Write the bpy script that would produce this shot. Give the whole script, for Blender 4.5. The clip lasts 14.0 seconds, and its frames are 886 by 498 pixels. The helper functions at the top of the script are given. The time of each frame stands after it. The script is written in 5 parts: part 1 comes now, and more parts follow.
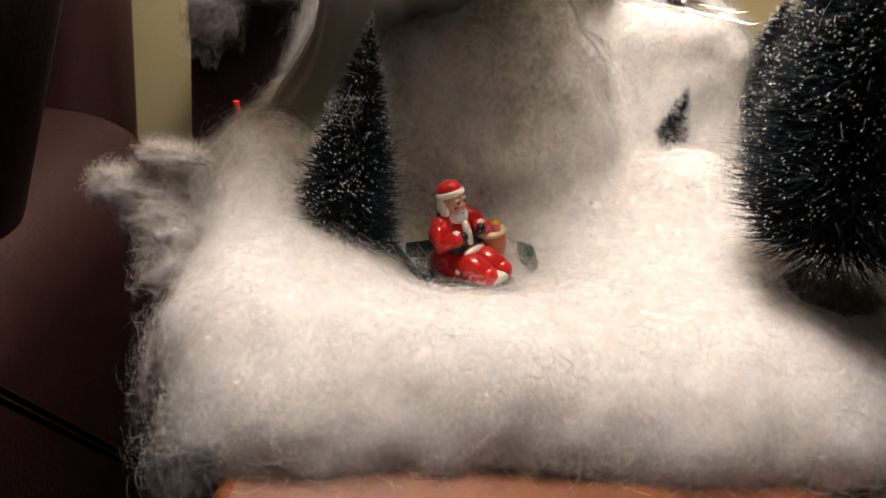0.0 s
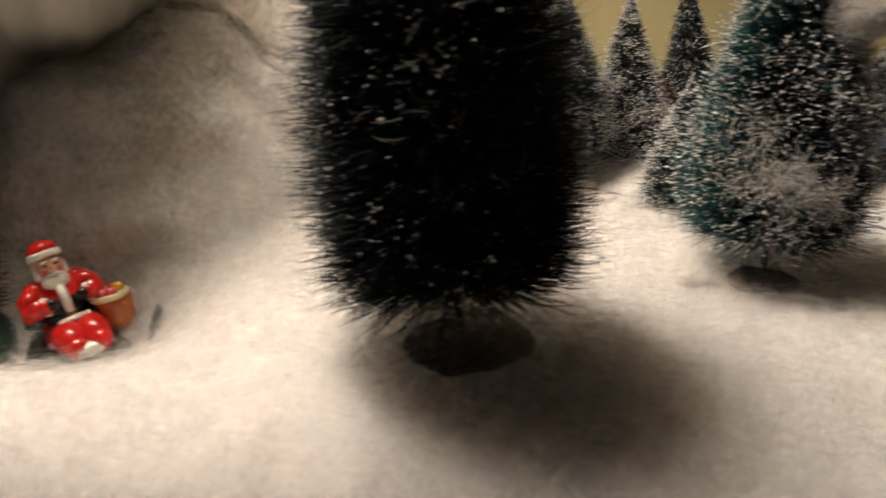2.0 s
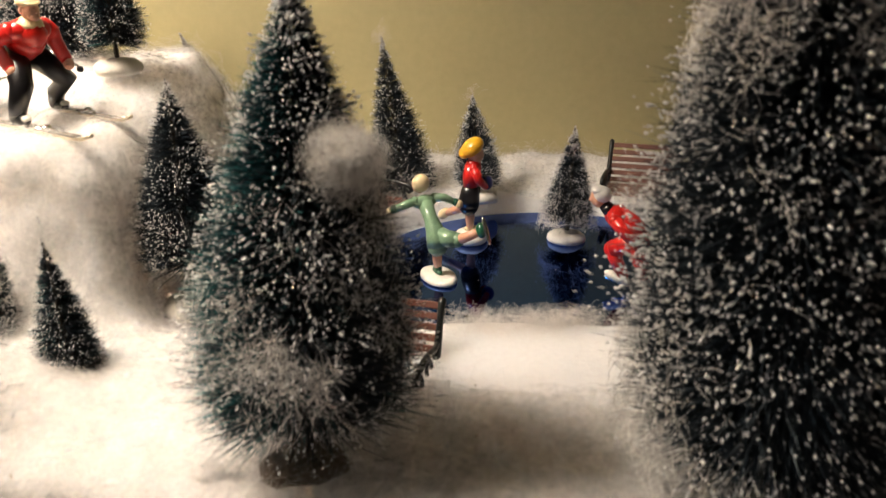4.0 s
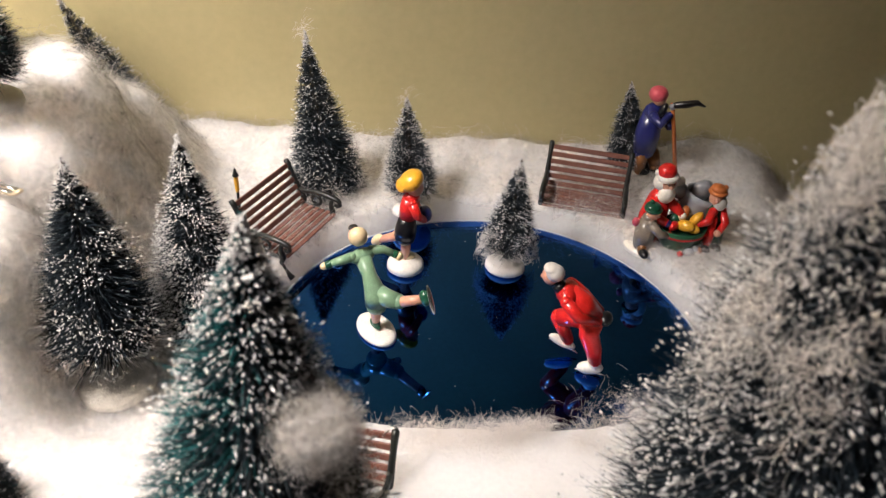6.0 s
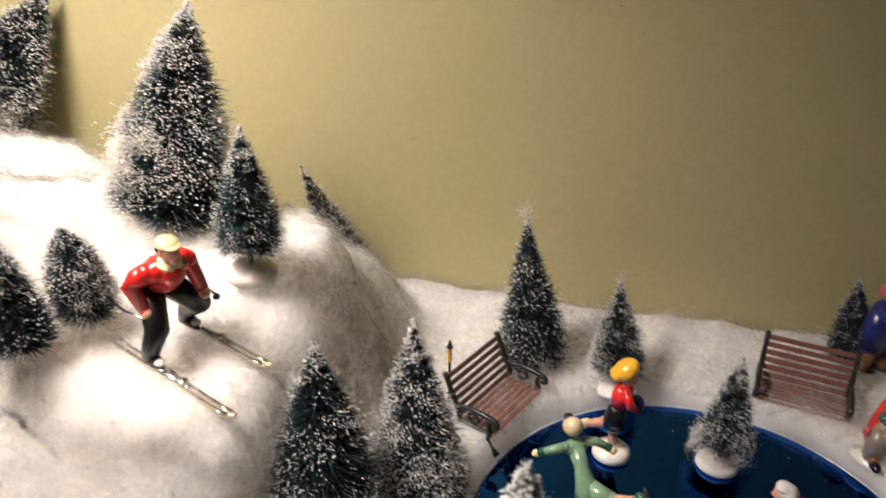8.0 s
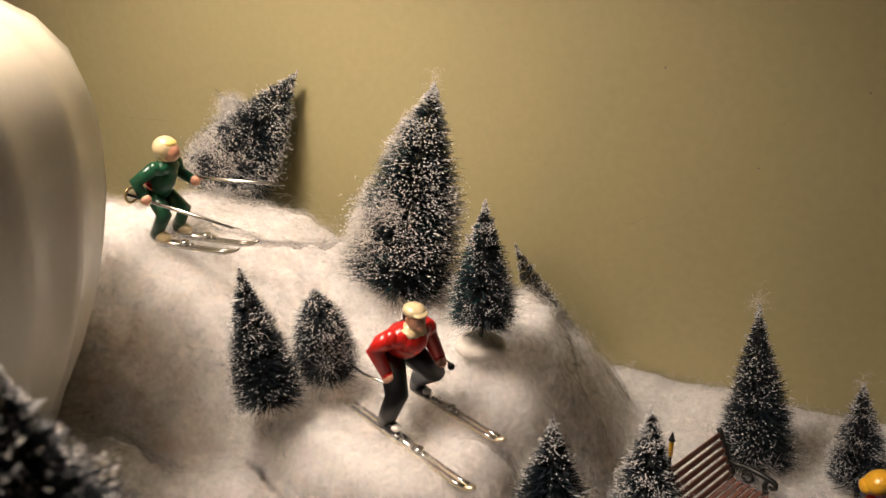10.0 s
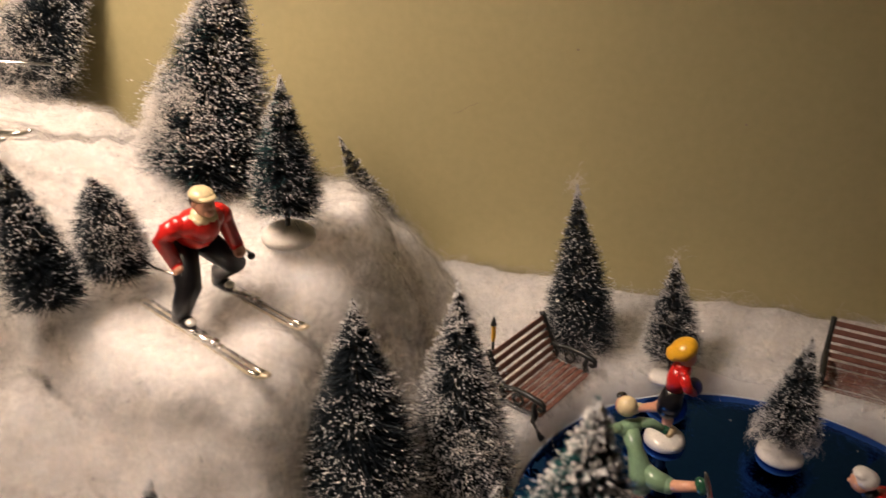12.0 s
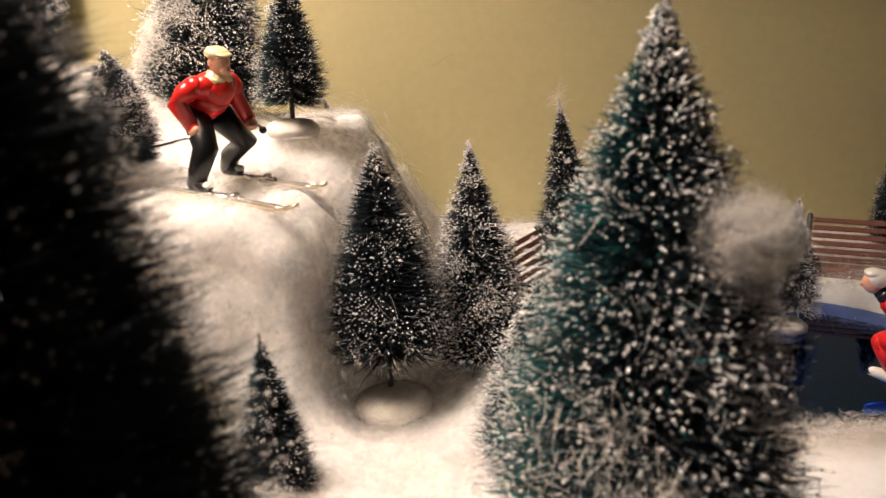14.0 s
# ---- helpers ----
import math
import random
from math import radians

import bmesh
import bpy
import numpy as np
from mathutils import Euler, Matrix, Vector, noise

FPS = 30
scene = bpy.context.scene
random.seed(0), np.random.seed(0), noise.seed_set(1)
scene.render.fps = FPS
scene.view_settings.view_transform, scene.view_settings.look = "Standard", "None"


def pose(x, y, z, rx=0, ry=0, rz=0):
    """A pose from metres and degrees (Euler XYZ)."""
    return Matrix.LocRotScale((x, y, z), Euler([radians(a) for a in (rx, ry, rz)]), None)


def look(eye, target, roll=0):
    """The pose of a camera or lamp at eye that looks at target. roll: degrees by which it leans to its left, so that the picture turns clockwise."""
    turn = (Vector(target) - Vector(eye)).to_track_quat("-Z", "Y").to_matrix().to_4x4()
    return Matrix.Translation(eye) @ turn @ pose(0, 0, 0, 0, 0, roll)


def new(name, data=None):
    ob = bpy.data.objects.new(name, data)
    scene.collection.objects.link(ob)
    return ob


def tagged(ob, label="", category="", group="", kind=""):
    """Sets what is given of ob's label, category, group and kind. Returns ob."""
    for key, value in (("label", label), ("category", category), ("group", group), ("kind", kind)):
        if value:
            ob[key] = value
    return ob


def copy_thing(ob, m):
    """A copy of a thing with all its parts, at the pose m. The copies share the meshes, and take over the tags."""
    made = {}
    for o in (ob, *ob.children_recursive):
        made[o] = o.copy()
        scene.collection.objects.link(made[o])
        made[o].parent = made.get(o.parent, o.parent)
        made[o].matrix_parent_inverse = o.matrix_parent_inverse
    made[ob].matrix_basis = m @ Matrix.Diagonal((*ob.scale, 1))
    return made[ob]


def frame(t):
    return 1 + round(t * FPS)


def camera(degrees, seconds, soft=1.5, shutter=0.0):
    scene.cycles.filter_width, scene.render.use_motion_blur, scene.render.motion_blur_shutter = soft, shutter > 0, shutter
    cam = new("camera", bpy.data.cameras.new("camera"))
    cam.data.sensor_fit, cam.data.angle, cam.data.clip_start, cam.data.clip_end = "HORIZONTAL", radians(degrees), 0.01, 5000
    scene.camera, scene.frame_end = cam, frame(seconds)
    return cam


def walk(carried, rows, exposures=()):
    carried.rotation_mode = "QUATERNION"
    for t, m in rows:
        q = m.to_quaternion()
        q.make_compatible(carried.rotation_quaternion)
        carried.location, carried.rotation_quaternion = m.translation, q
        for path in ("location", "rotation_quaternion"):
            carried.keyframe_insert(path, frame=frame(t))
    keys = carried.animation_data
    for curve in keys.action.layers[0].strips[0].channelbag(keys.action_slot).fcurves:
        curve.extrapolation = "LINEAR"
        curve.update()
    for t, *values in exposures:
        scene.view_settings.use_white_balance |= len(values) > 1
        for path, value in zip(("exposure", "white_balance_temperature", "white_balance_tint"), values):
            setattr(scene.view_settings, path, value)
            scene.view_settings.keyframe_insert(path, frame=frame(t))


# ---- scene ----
cam = camera(57.8, 14.0, soft=1.35, shutter=0.30)
PATH = [
    (0, (0.11, 0.093, 0.206), (0.098, 1.857, -0.737), 8.9),
    (0.5, (0.157, 0.13, 0.186), (-0.001, 1.867, -0.793), 7.4),
    (1, (0.223, 0.171, 0.193), (-0.038, 1.874, -0.822), 4.1),
    (1.5, (0.287, 0.175, 0.184), (-0.128, 1.941, -0.658), 0.8),
    (2, (0.376, 0.198, 0.184), (-0.063, 1.968, -0.637), -1.2),
    (2.5, (0.447, 0.229, 0.187), (0.042, 2.011, -0.627), -1.9),
    (3, (0.498, 0.259, 0.193), (0.142, 2.053, -0.617), -2.4),
    (3.5, (0.531, 0.288, 0.193), (0.224, 2.09, -0.618), -2.5),
    (4, (0.535, 0.32, 0.209), (0.254, 2.137, -0.579), -2.1),
    (4.2, (0.535, 0.329, 0.22), (0.248, 2.137, -0.586), -2.2),
    (6.3, (0.49, 0.421, 0.336), (0.52, 2.007, -0.883), 3.6),
    (6.5, (0.486, 0.423, 0.345), (0.471, 2.031, -0.844), 2.4),
    (7, (0.478, 0.431, 0.349), (0.358, 2.077, -0.78), 1.8),
    (7.5, (0.467, 0.428, 0.354), (0.221, 2.085, -0.74), 0.7),
    (8, (0.455, 0.427, 0.351), (0.078, 2.14, -0.611), 0.6),
    (8.5, (0.436, 0.425, 0.347), (-0.111, 2.16, -0.483), 0.7),
    (8.7, (0.429, 0.426, 0.344), (-0.176, 2.164, -0.438), 0.8),
    (10.8, (0.411, 0.405, 0.346), (-0.364, 2.081, -0.422), -1.7),
    (11, (0.418, 0.413, 0.344), (-0.322, 2.083, -0.47), -1.4),
    (11.5, (0.435, 0.429, 0.328), (-0.191, 2.114, -0.548), -1.1),
    (12, (0.446, 0.434, 0.315), (-0.013, 2.146, -0.61), 0.4),
    (12.5, (0.461, 0.426, 0.287), (0.088, 2.197, -0.565), 1.5),
    (13, (0.447, 0.412, 0.257), (0.079, 2.168, -0.622), -0.4),
    (13.5, (0.434, 0.391, 0.223), (0.068, 2.198, -0.552), -2.0),
    (14, (0.421, 0.367, 0.195), (0.092, 2.24, -0.425), -2.0),
]
cam.data.dof.use_dof, cam.data.dof.focus_distance, cam.data.dof.aperture_fstop = True, 0.48, 18.0
LIGHTNESS = [(0, -0.18, 5850, 18), (1.5, -0.40, 6150, 16), (3.0, 0.06, 6150, 15.5), (4.2, 0.16, 6100, 15), (6.3, 0.40, 5550, 18), (8.0, -0.06, 5650, 16), (8.7, -0.38, 5750, 15), (10.8, -0.93, 6450, 23), (12.0, -0.66, 6500, 24), (13.0, -0.24, 6450, 23), (14, 0.02, 6300, 22)]
walk(cam, [(t, look(eye, target, roll)) for t, eye, target, roll in PATH], LIGHTNESS)

# ---- light ----
world = bpy.data.worlds.new("room_dark")
scene.world = world
world.use_nodes = True
world.node_tree.nodes["Background"].inputs[0].default_value = (1.0, 0.85, 0.6, 1)
world.node_tree.nodes["Background"].inputs[1].default_value = 0.01
scene.view_settings.exposure = 0.0

LAMP = Vector((0.055, 0.605, 0.0))
bulb_data = bpy.data.lights.new("lamp_light", "POINT")
bulb_data.energy, bulb_data.color, bulb_data.shadow_soft_size = 32.0, (1.0, 0.865, 0.69), 0.090
bulb_light = new("lamp_light", bulb_data)
bulb_light.location = (LAMP.x, LAMP.y, 0.680)


# ---- materials ----
def material(name, color, rough=0.6, metal=0.0, spots=0.15, scale=40.0, bump=0.2, fine=400.0, dist=0.001, coat=0.0, translucent=0.0, sheen=0.0, island=0.0):
    """A Principled material with two scales of colour variation and a fine relief."""
    m = bpy.data.materials.new(name)
    m.use_nodes = True
    nt = m.node_tree
    b = nt.nodes["Principled BSDF"]
    b.inputs["Roughness"].default_value, b.inputs["Metallic"].default_value = rough, metal
    b.inputs["Coat Weight"].default_value, b.inputs["Coat Roughness"].default_value = coat, 0.12
    b.inputs["Sheen Weight"].default_value = sheen
    tc = nt.nodes.new("ShaderNodeTexCoord")
    n1, n2 = nt.nodes.new("ShaderNodeTexNoise"), nt.nodes.new("ShaderNodeTexNoise")
    n1.inputs["Scale"].default_value, n2.inputs["Scale"].default_value = scale, fine
    n1.inputs["Detail"].default_value, n2.inputs["Detail"].default_value = 5, 3
    for n in (n1, n2):
        nt.links.new(tc.outputs["Object"], n.inputs["Vector"])
    mixed = nt.nodes.new("ShaderNodeMath")
    mixed.operation = "ADD"
    nt.links.new(n1.outputs[0], mixed.inputs[0])
    nt.links.new(n2.outputs[0], mixed.inputs[1])
    span = nt.nodes.new("ShaderNodeMapRange")
    span.inputs["From Min"].default_value, span.inputs["From Max"].default_value = 0.7, 1.3
    span.inputs["To Min"].default_value, span.inputs["To Max"].default_value = 1 - spots, 1 + spots
    nt.links.new(mixed.outputs[0], span.inputs["Value"])
    value = span.outputs[0]
    if island:
        geo = nt.nodes.new("ShaderNodeNewGeometry")
        r = nt.nodes.new("ShaderNodeMapRange")
        r.inputs["To Min"].default_value, r.inputs["To Max"].default_value = 1 - island, 1 + island
        nt.links.new(geo.outputs["Random Per Island"], r.inputs["Value"])
        mul = nt.nodes.new("ShaderNodeMath")
        mul.operation = "MULTIPLY"
        nt.links.new(value, mul.inputs[0])
        nt.links.new(r.outputs[0], mul.inputs[1])
        value = mul.outputs[0]
    col = nt.nodes.new("ShaderNodeMix")
    col.data_type, col.blend_type = "RGBA", "MULTIPLY"
    col.inputs[0].default_value = 1.0
    col.inputs[6].default_value = (*color, 1)
    nt.links.new(value, col.inputs[7])
    nt.links.new(col.outputs[2], b.inputs["Base Color"])
    if bump:
        bp = nt.nodes.new("ShaderNodeBump")
        bp.inputs["Strength"].default_value, bp.inputs["Distance"].default_value = bump, dist
        nt.links.new(n2.outputs[0], bp.inputs["Height"])
        nt.links.new(bp.outputs[0], b.inputs["Normal"])
    if translucent:
        tr = nt.nodes.new("ShaderNodeBsdfTranslucent")
        mx = nt.nodes.new("ShaderNodeMixShader")
        mx.inputs[0].default_value = translucent
        nt.links.new(col.outputs[2], tr.inputs["Color"])
        nt.links.new(b.outputs[0], mx.inputs[1])
        nt.links.new(tr.outputs[0], mx.inputs[2])
        nt.links.new(mx.outputs[0], nt.nodes["Material Output"].inputs["Surface"])
    return m


COTTON = material("cotton", (0.895, 0.872, 0.84), 1.0, spots=0.04, scale=22, bump=0.14, fine=420, dist=0.0010, sheen=0.2)
COTTON.node_tree.nodes["Principled BSDF"].inputs["Subsurface Weight"].default_value = 1.0
COTTON.node_tree.nodes["Principled BSDF"].inputs["Subsurface Radius"].default_value = (1.0, 0.92, 0.85)
COTTON.node_tree.nodes["Principled BSDF"].inputs["Subsurface Scale"].default_value = 0.090


def thin_places(m):
    """Cotton worn thin in places, where the brown below tints it."""
    nt = m.node_tree
    col = nt.nodes["Principled BSDF"].inputs["Base Color"].links[0].from_socket
    tc, n, r = nt.nodes.new("ShaderNodeTexCoord"), nt.nodes.new("ShaderNodeTexNoise"), nt.nodes.new("ShaderNodeMapRange")
    n.inputs["Scale"].default_value, n.inputs["Detail"].default_value, n.inputs["Roughness"].default_value = 13, 3, 0.5
    r.inputs["From Min"].default_value, r.inputs["From Max"].default_value = 0.545, 0.75
    r.inputs["To Min"].default_value, r.inputs["To Max"].default_value = 0.0, 0.16
    mix = nt.nodes.new("ShaderNodeMix")
    mix.data_type = "RGBA"
    mix.inputs[7].default_value = (0.38, 0.23, 0.18, 1)
    grain, g = nt.nodes.new("ShaderNodeTexNoise"), nt.nodes.new("ShaderNodeMapRange")
    grain.inputs["Scale"].default_value, grain.inputs["Detail"].default_value, grain.inputs["Roughness"].default_value = 150, 4, 0.7
    g.inputs["From Min"].default_value, g.inputs["From Max"].default_value = 0.46, 0.64
    g.inputs["To Min"].default_value, g.inputs["To Max"].default_value = 0.25, 2.6
    share = nt.nodes.new("ShaderNodeMath")
    share.operation = "MULTIPLY"
    nt.links.new(tc.outputs["Object"], n.inputs["Vector"])
    nt.links.new(tc.outputs["Object"], grain.inputs["Vector"])
    nt.links.new(n.outputs[0], r.inputs["Value"])
    nt.links.new(grain.outputs[0], g.inputs["Value"])
    nt.links.new(r.outputs[0], share.inputs[0])
    nt.links.new(g.outputs[0], share.inputs[1])
    nt.links.new(share.outputs[0], mix.inputs[0])
    nt.links.new(col, mix.inputs[6])
    nt.links.new(mix.outputs[2], nt.nodes["Principled BSDF"].inputs["Base Color"])


thin_places(COTTON)


def wisp(name, lo, hi, most):
    """Loose cotton: white fibres with gaps between them that let the light through."""
    m = bpy.data.materials.new(name)
    m.use_nodes = True
    nt = m.node_tree
    nt.nodes.remove(nt.nodes["Principled BSDF"])
    tc = nt.nodes.new("ShaderNodeTexCoord")
    warp, big, fine = nt.nodes.new("ShaderNodeTexNoise"), nt.nodes.new("ShaderNodeTexNoise"), nt.nodes.new("ShaderNodeTexNoise")
    warp.inputs["Scale"].default_value = 90
    bend = nt.nodes.new("ShaderNodeVectorMath")
    bend.operation = "MULTIPLY_ADD"
    bend.inputs[1].default_value = (0.010, 0.010, 0.010)
    nt.links.new(tc.outputs["Object"], warp.inputs["Vector"])
    nt.links.new(warp.outputs["Color"], bend.inputs[0])
    nt.links.new(tc.outputs["Object"], bend.inputs[2])
    for n, sc, d in ((big, 75, 2), (fine, 300, 3)):
        n.inputs["Scale"].default_value, n.inputs["Detail"].default_value, n.inputs["Roughness"].default_value = sc, d, 0.65
        nt.links.new(bend.outputs[0], n.inputs["Vector"])
    add = nt.nodes.new("ShaderNodeMath")
    add.operation = "ADD"
    nt.links.new(big.outputs[0], add.inputs[0])
    nt.links.new(fine.outputs[0], add.inputs[1])
    r = nt.nodes.new("ShaderNodeMapRange")
    r.interpolation_type = "SMOOTHSTEP"
    r.inputs["From Min"].default_value, r.inputs["From Max"].default_value = lo, hi
    r.inputs["To Min"].default_value, r.inputs["To Max"].default_value = 0.0, most
    nt.links.new(add.outputs[0], r.inputs["Value"])
    white, through_light, clear = nt.nodes.new("ShaderNodeBsdfDiffuse"), nt.nodes.new("ShaderNodeBsdfTranslucent"), nt.nodes.new("ShaderNodeBsdfTransparent")
    for n in (white, through_light):
        n.inputs["Color"].default_value = (0.85, 0.828, 0.80, 1)
    both, out = nt.nodes.new("ShaderNodeMixShader"), nt.nodes.new("ShaderNodeMixShader")
    both.inputs[0].default_value = 0.45
    nt.links.new(white.outputs[0], both.inputs[1])
    nt.links.new(through_light.outputs[0], both.inputs[2])
    nt.links.new(r.outputs[0], out.inputs[0])
    nt.links.new(clear.outputs[0], out.inputs[1])
    nt.links.new(both.outputs[0], out.inputs[2])
    nt.links.new(out.outputs[0], nt.nodes["Material Output"].inputs["Surface"])
    return m


WISPS = [wisp("cotton_wisps", 0.50, 1.50, 0.32), wisp("thin_cotton_wisps", 0.62, 1.55, 0.28), wisp("thinnest_cotton_wisps", 0.74, 1.55, 0.26)]
FIBRE = material("cotton_fibre", (0.84, 0.81, 0.77), 1.0, spots=0.05, bump=0, translucent=0.35)
BRISTLE = material("dark_green_bristle", (0.010, 0.020, 0.029), 0.6, spots=0.3, scale=120, bump=0, island=0.5)
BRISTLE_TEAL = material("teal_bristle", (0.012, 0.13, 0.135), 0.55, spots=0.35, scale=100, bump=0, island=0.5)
PALE_BRISTLE = material("frosted_bristle", (0.12, 0.145, 0.16), 0.7, spots=0.3, scale=120, bump=0, island=0.5)
FROST = material("white_frost", (0.78, 0.78, 0.77), 0.9, spots=0.1, bump=0, island=0.15)
WIRE = material("twisted_wire", (0.10, 0.09, 0.07), 0.5, metal=0.6, bump=0.3)
BARK = material("painted_base", (0.30, 0.23, 0.18), 0.8, spots=0.3, scale=150, bump=0.5)
FOAM = material("white_base", (0.78, 0.75, 0.69), 0.8, spots=0.1, scale=200, bump=0.4, fine=900)
WALL = material("olive_wall_paint", (0.435, 0.39, 0.202), 0.55, spots=0.05, scale=6, bump=0.25, fine=160, dist=0.0008)
PLASTER = material("room_paint", (0.30, 0.28, 0.23), 0.8, spots=0.05, scale=3, bump=0.1, fine=60)
CEILING = material("ceiling_paint", (0.80, 0.78, 0.72), 0.8, spots=0.04, scale=3, bump=0.1, fine=60)
FLOOR = material("dark_floor", (0.10, 0.06, 0.04), 0.5, spots=0.25, scale=6, bump=0.1)
WOOD = material("table_wood", (0.17, 0.052, 0.011), 0.4, spots=0.3, scale=25, bump=0.15, fine=300, coat=0.3)
CERAMIC = material("cream_ceramic", (0.74, 0.70, 0.58), 0.28, spots=0.03, scale=20, bump=0.02, coat=0.4)
LEATHER = material("brown_leather", (0.036, 0.013, 0.011), 0.52, spots=0.25, scale=18, bump=0.5, fine=260, dist=0.0015)
LEATHER_DARK = material("dark_leather", (0.018, 0.008, 0.009), 0.42, spots=0.25, scale=18, bump=0.5, fine=260, dist=0.0015)
SHADE = material("linen_shade", (0.50, 0.45, 0.36), 0.9, spots=0.05, scale=60, bump=0.2, fine=700, translucent=0.004)
BRASS = material("brass", (0.60, 0.45, 0.22), 0.3, metal=1.0, spots=0.1, bump=0.05)
IRON = material("black_iron", (0.012, 0.014, 0.012), 0.4, spots=0.3, scale=300, bump=0.2)
SLAT = material("brown_slat", (0.17, 0.072, 0.050), 0.45, spots=0.25, scale=150, bump=0.2, fine=900)


MIRROR = material("blue_mirror", (0.014, 0.078, 0.33), 0.035, metal=1.0, spots=0.08, scale=25, bump=0.0)


def paint(name, color, rough=0.28, metal=0.0):
    return material(name, color, rough, metal, spots=0.12, scale=220, bump=0.12, fine=900, dist=0.0004, coat=0.25)


RED, DEEP_RED = paint("red_paint", (0.62, 0.018, 0.012)), paint("deep_red_paint", (0.36, 0.012, 0.012))
BLACK, WHITE = paint("black_paint", (0.005, 0.005, 0.006), 0.34), paint("white_paint", (0.80, 0.77, 0.70))
CREAM, SKIN = paint("cream_paint", (0.76, 0.62, 0.36)), paint("skin_paint", (0.66, 0.34, 0.22))
GREEN, SAGE = paint("green_paint", (0.012, 0.085, 0.040)), paint("sage_paint", (0.20, 0.33, 0.20))
YELLOW, BLUE = paint("yellow_paint", (0.80, 0.42, 0.02)), paint("blue_paint", (0.016, 0.022, 0.14))
PALE_YELLOW = paint("pale_yellow_paint", (0.78, 0.60, 0.20))
GREY, PINK = paint("grey_paint", (0.30, 0.31, 0.33)), paint("pink_paint", (0.60, 0.09, 0.12))
BROWN, ORANGE = paint("brown_paint", (0.22, 0.095, 0.028)), paint("orange_paint", (0.55, 0.17, 0.04))
SILVER = paint("silver_paint", (0.75, 0.73, 0.70), 0.22, 1.0)
GOLD = paint("gold_paint", (0.72, 0.62, 0.45), 0.3, 0.8)
HAIR_WHITE = paint("grey_white_paint", (0.62, 0.60, 0.56))
TAN = paint("tan_paint", (0.24, 0.20, 0.15))


# ---- mesh helpers ----
def mesh_object(name, verts, faces, materials, parent=None, label="", smooth=False, index=None):
    """A mesh object from arrays: verts (n, 3), faces one or more (k, 3) or (k, 4) arrays."""
    me = bpy.data.meshes.new(name)
    faces = [np.asarray(f, dtype=np.int32) for f in faces]
    faces = [f for f in faces if len(f)]
    verts = np.asarray(verts, dtype=np.float32)
    loops = np.concatenate([f.ravel() for f in faces])
    sizes = np.concatenate([np.full(len(f), f.shape[1], dtype=np.int32) for f in faces])
    starts = np.concatenate([[0], np.cumsum(sizes)[:-1]]).astype(np.int32)
    me.vertices.add(len(verts))
    me.vertices.foreach_set("co", verts.ravel())
    me.loops.add(len(loops))
    me.loops.foreach_set("vertex_index", loops)
    me.polygons.add(len(sizes))
    me.polygons.foreach_set("loop_start", starts)
    for m in materials:
        me.materials.append(m)
    if index is not None:
        me.polygons.foreach_set("material_index", np.asarray(index, dtype=np.int32))
    me.polygons.foreach_set("use_smooth", np.full(len(sizes), bool(smooth)))
    me.update(calc_edges=True)
    me.validate()
    ob = new(name, me)
    if parent:
        ob.parent = parent
    if label:
        tagged(ob, label)
    return ob


def part(name, bm, mat, parent, label="", smooth=False):
    """A bmesh as one mesh object under a thing or a part."""
    me = bpy.data.meshes.new(name)
    bm.normal_update()
    bm.to_mesh(me)
    bm.free()
    for m in mat if isinstance(mat, (list, tuple)) else [mat]:
        me.materials.append(m)
    if smooth:
        me.polygons.foreach_set("use_smooth", np.ones(len(me.polygons), dtype=bool))
    ob = new(name, me)
    if parent:
        ob.parent = parent
    if label:
        tagged(ob, label)
    return ob


def thing(name, label, category, m=None, group="", kind=""):
    e = new(name)
    e.empty_display_size = 0.01
    if m is not None:
        e.matrix_basis = m
    return tagged(e, label, category, group, kind)


def box(bm, size, m=Matrix(), bevel=0.0, segments=2):
    out = bmesh.ops.create_cube(bm, size=1.0, matrix=m @ Matrix.Diagonal((*size, 1)))
    if bevel:
        edges = list({e for v in out["verts"] for e in v.link_edges})
        bmesh.ops.bevel(bm, geom=edges, offset=bevel, segments=segments, profile=0.5, affect="EDGES")
    return bm


def revolve(bm, profile, around=32, ribs=0, depth=0.0, caps=True):
    """A turned body from (radius, height) pairs, with optional ribs."""
    rings = []
    for r, z in profile:
        ring = []
        for k in range(around):
            a = 2 * math.pi * k / around
            rr = r * (1 - depth * (0.5 - 0.5 * math.cos(ribs * a)) ** 0.6) if ribs else r
            ring.append(bm.verts.new((rr * math.cos(a), rr * math.sin(a), z)))
        rings.append(ring)
    for a, b in zip(rings, rings[1:]):
        for k in range(around):
            bm.faces.new((a[k], a[(k + 1) % around], b[(k + 1) % around], b[k]))
    if caps:
        bm.faces.new(rings[0][::-1])
        bm.faces.new(rings[-1])
    return bm


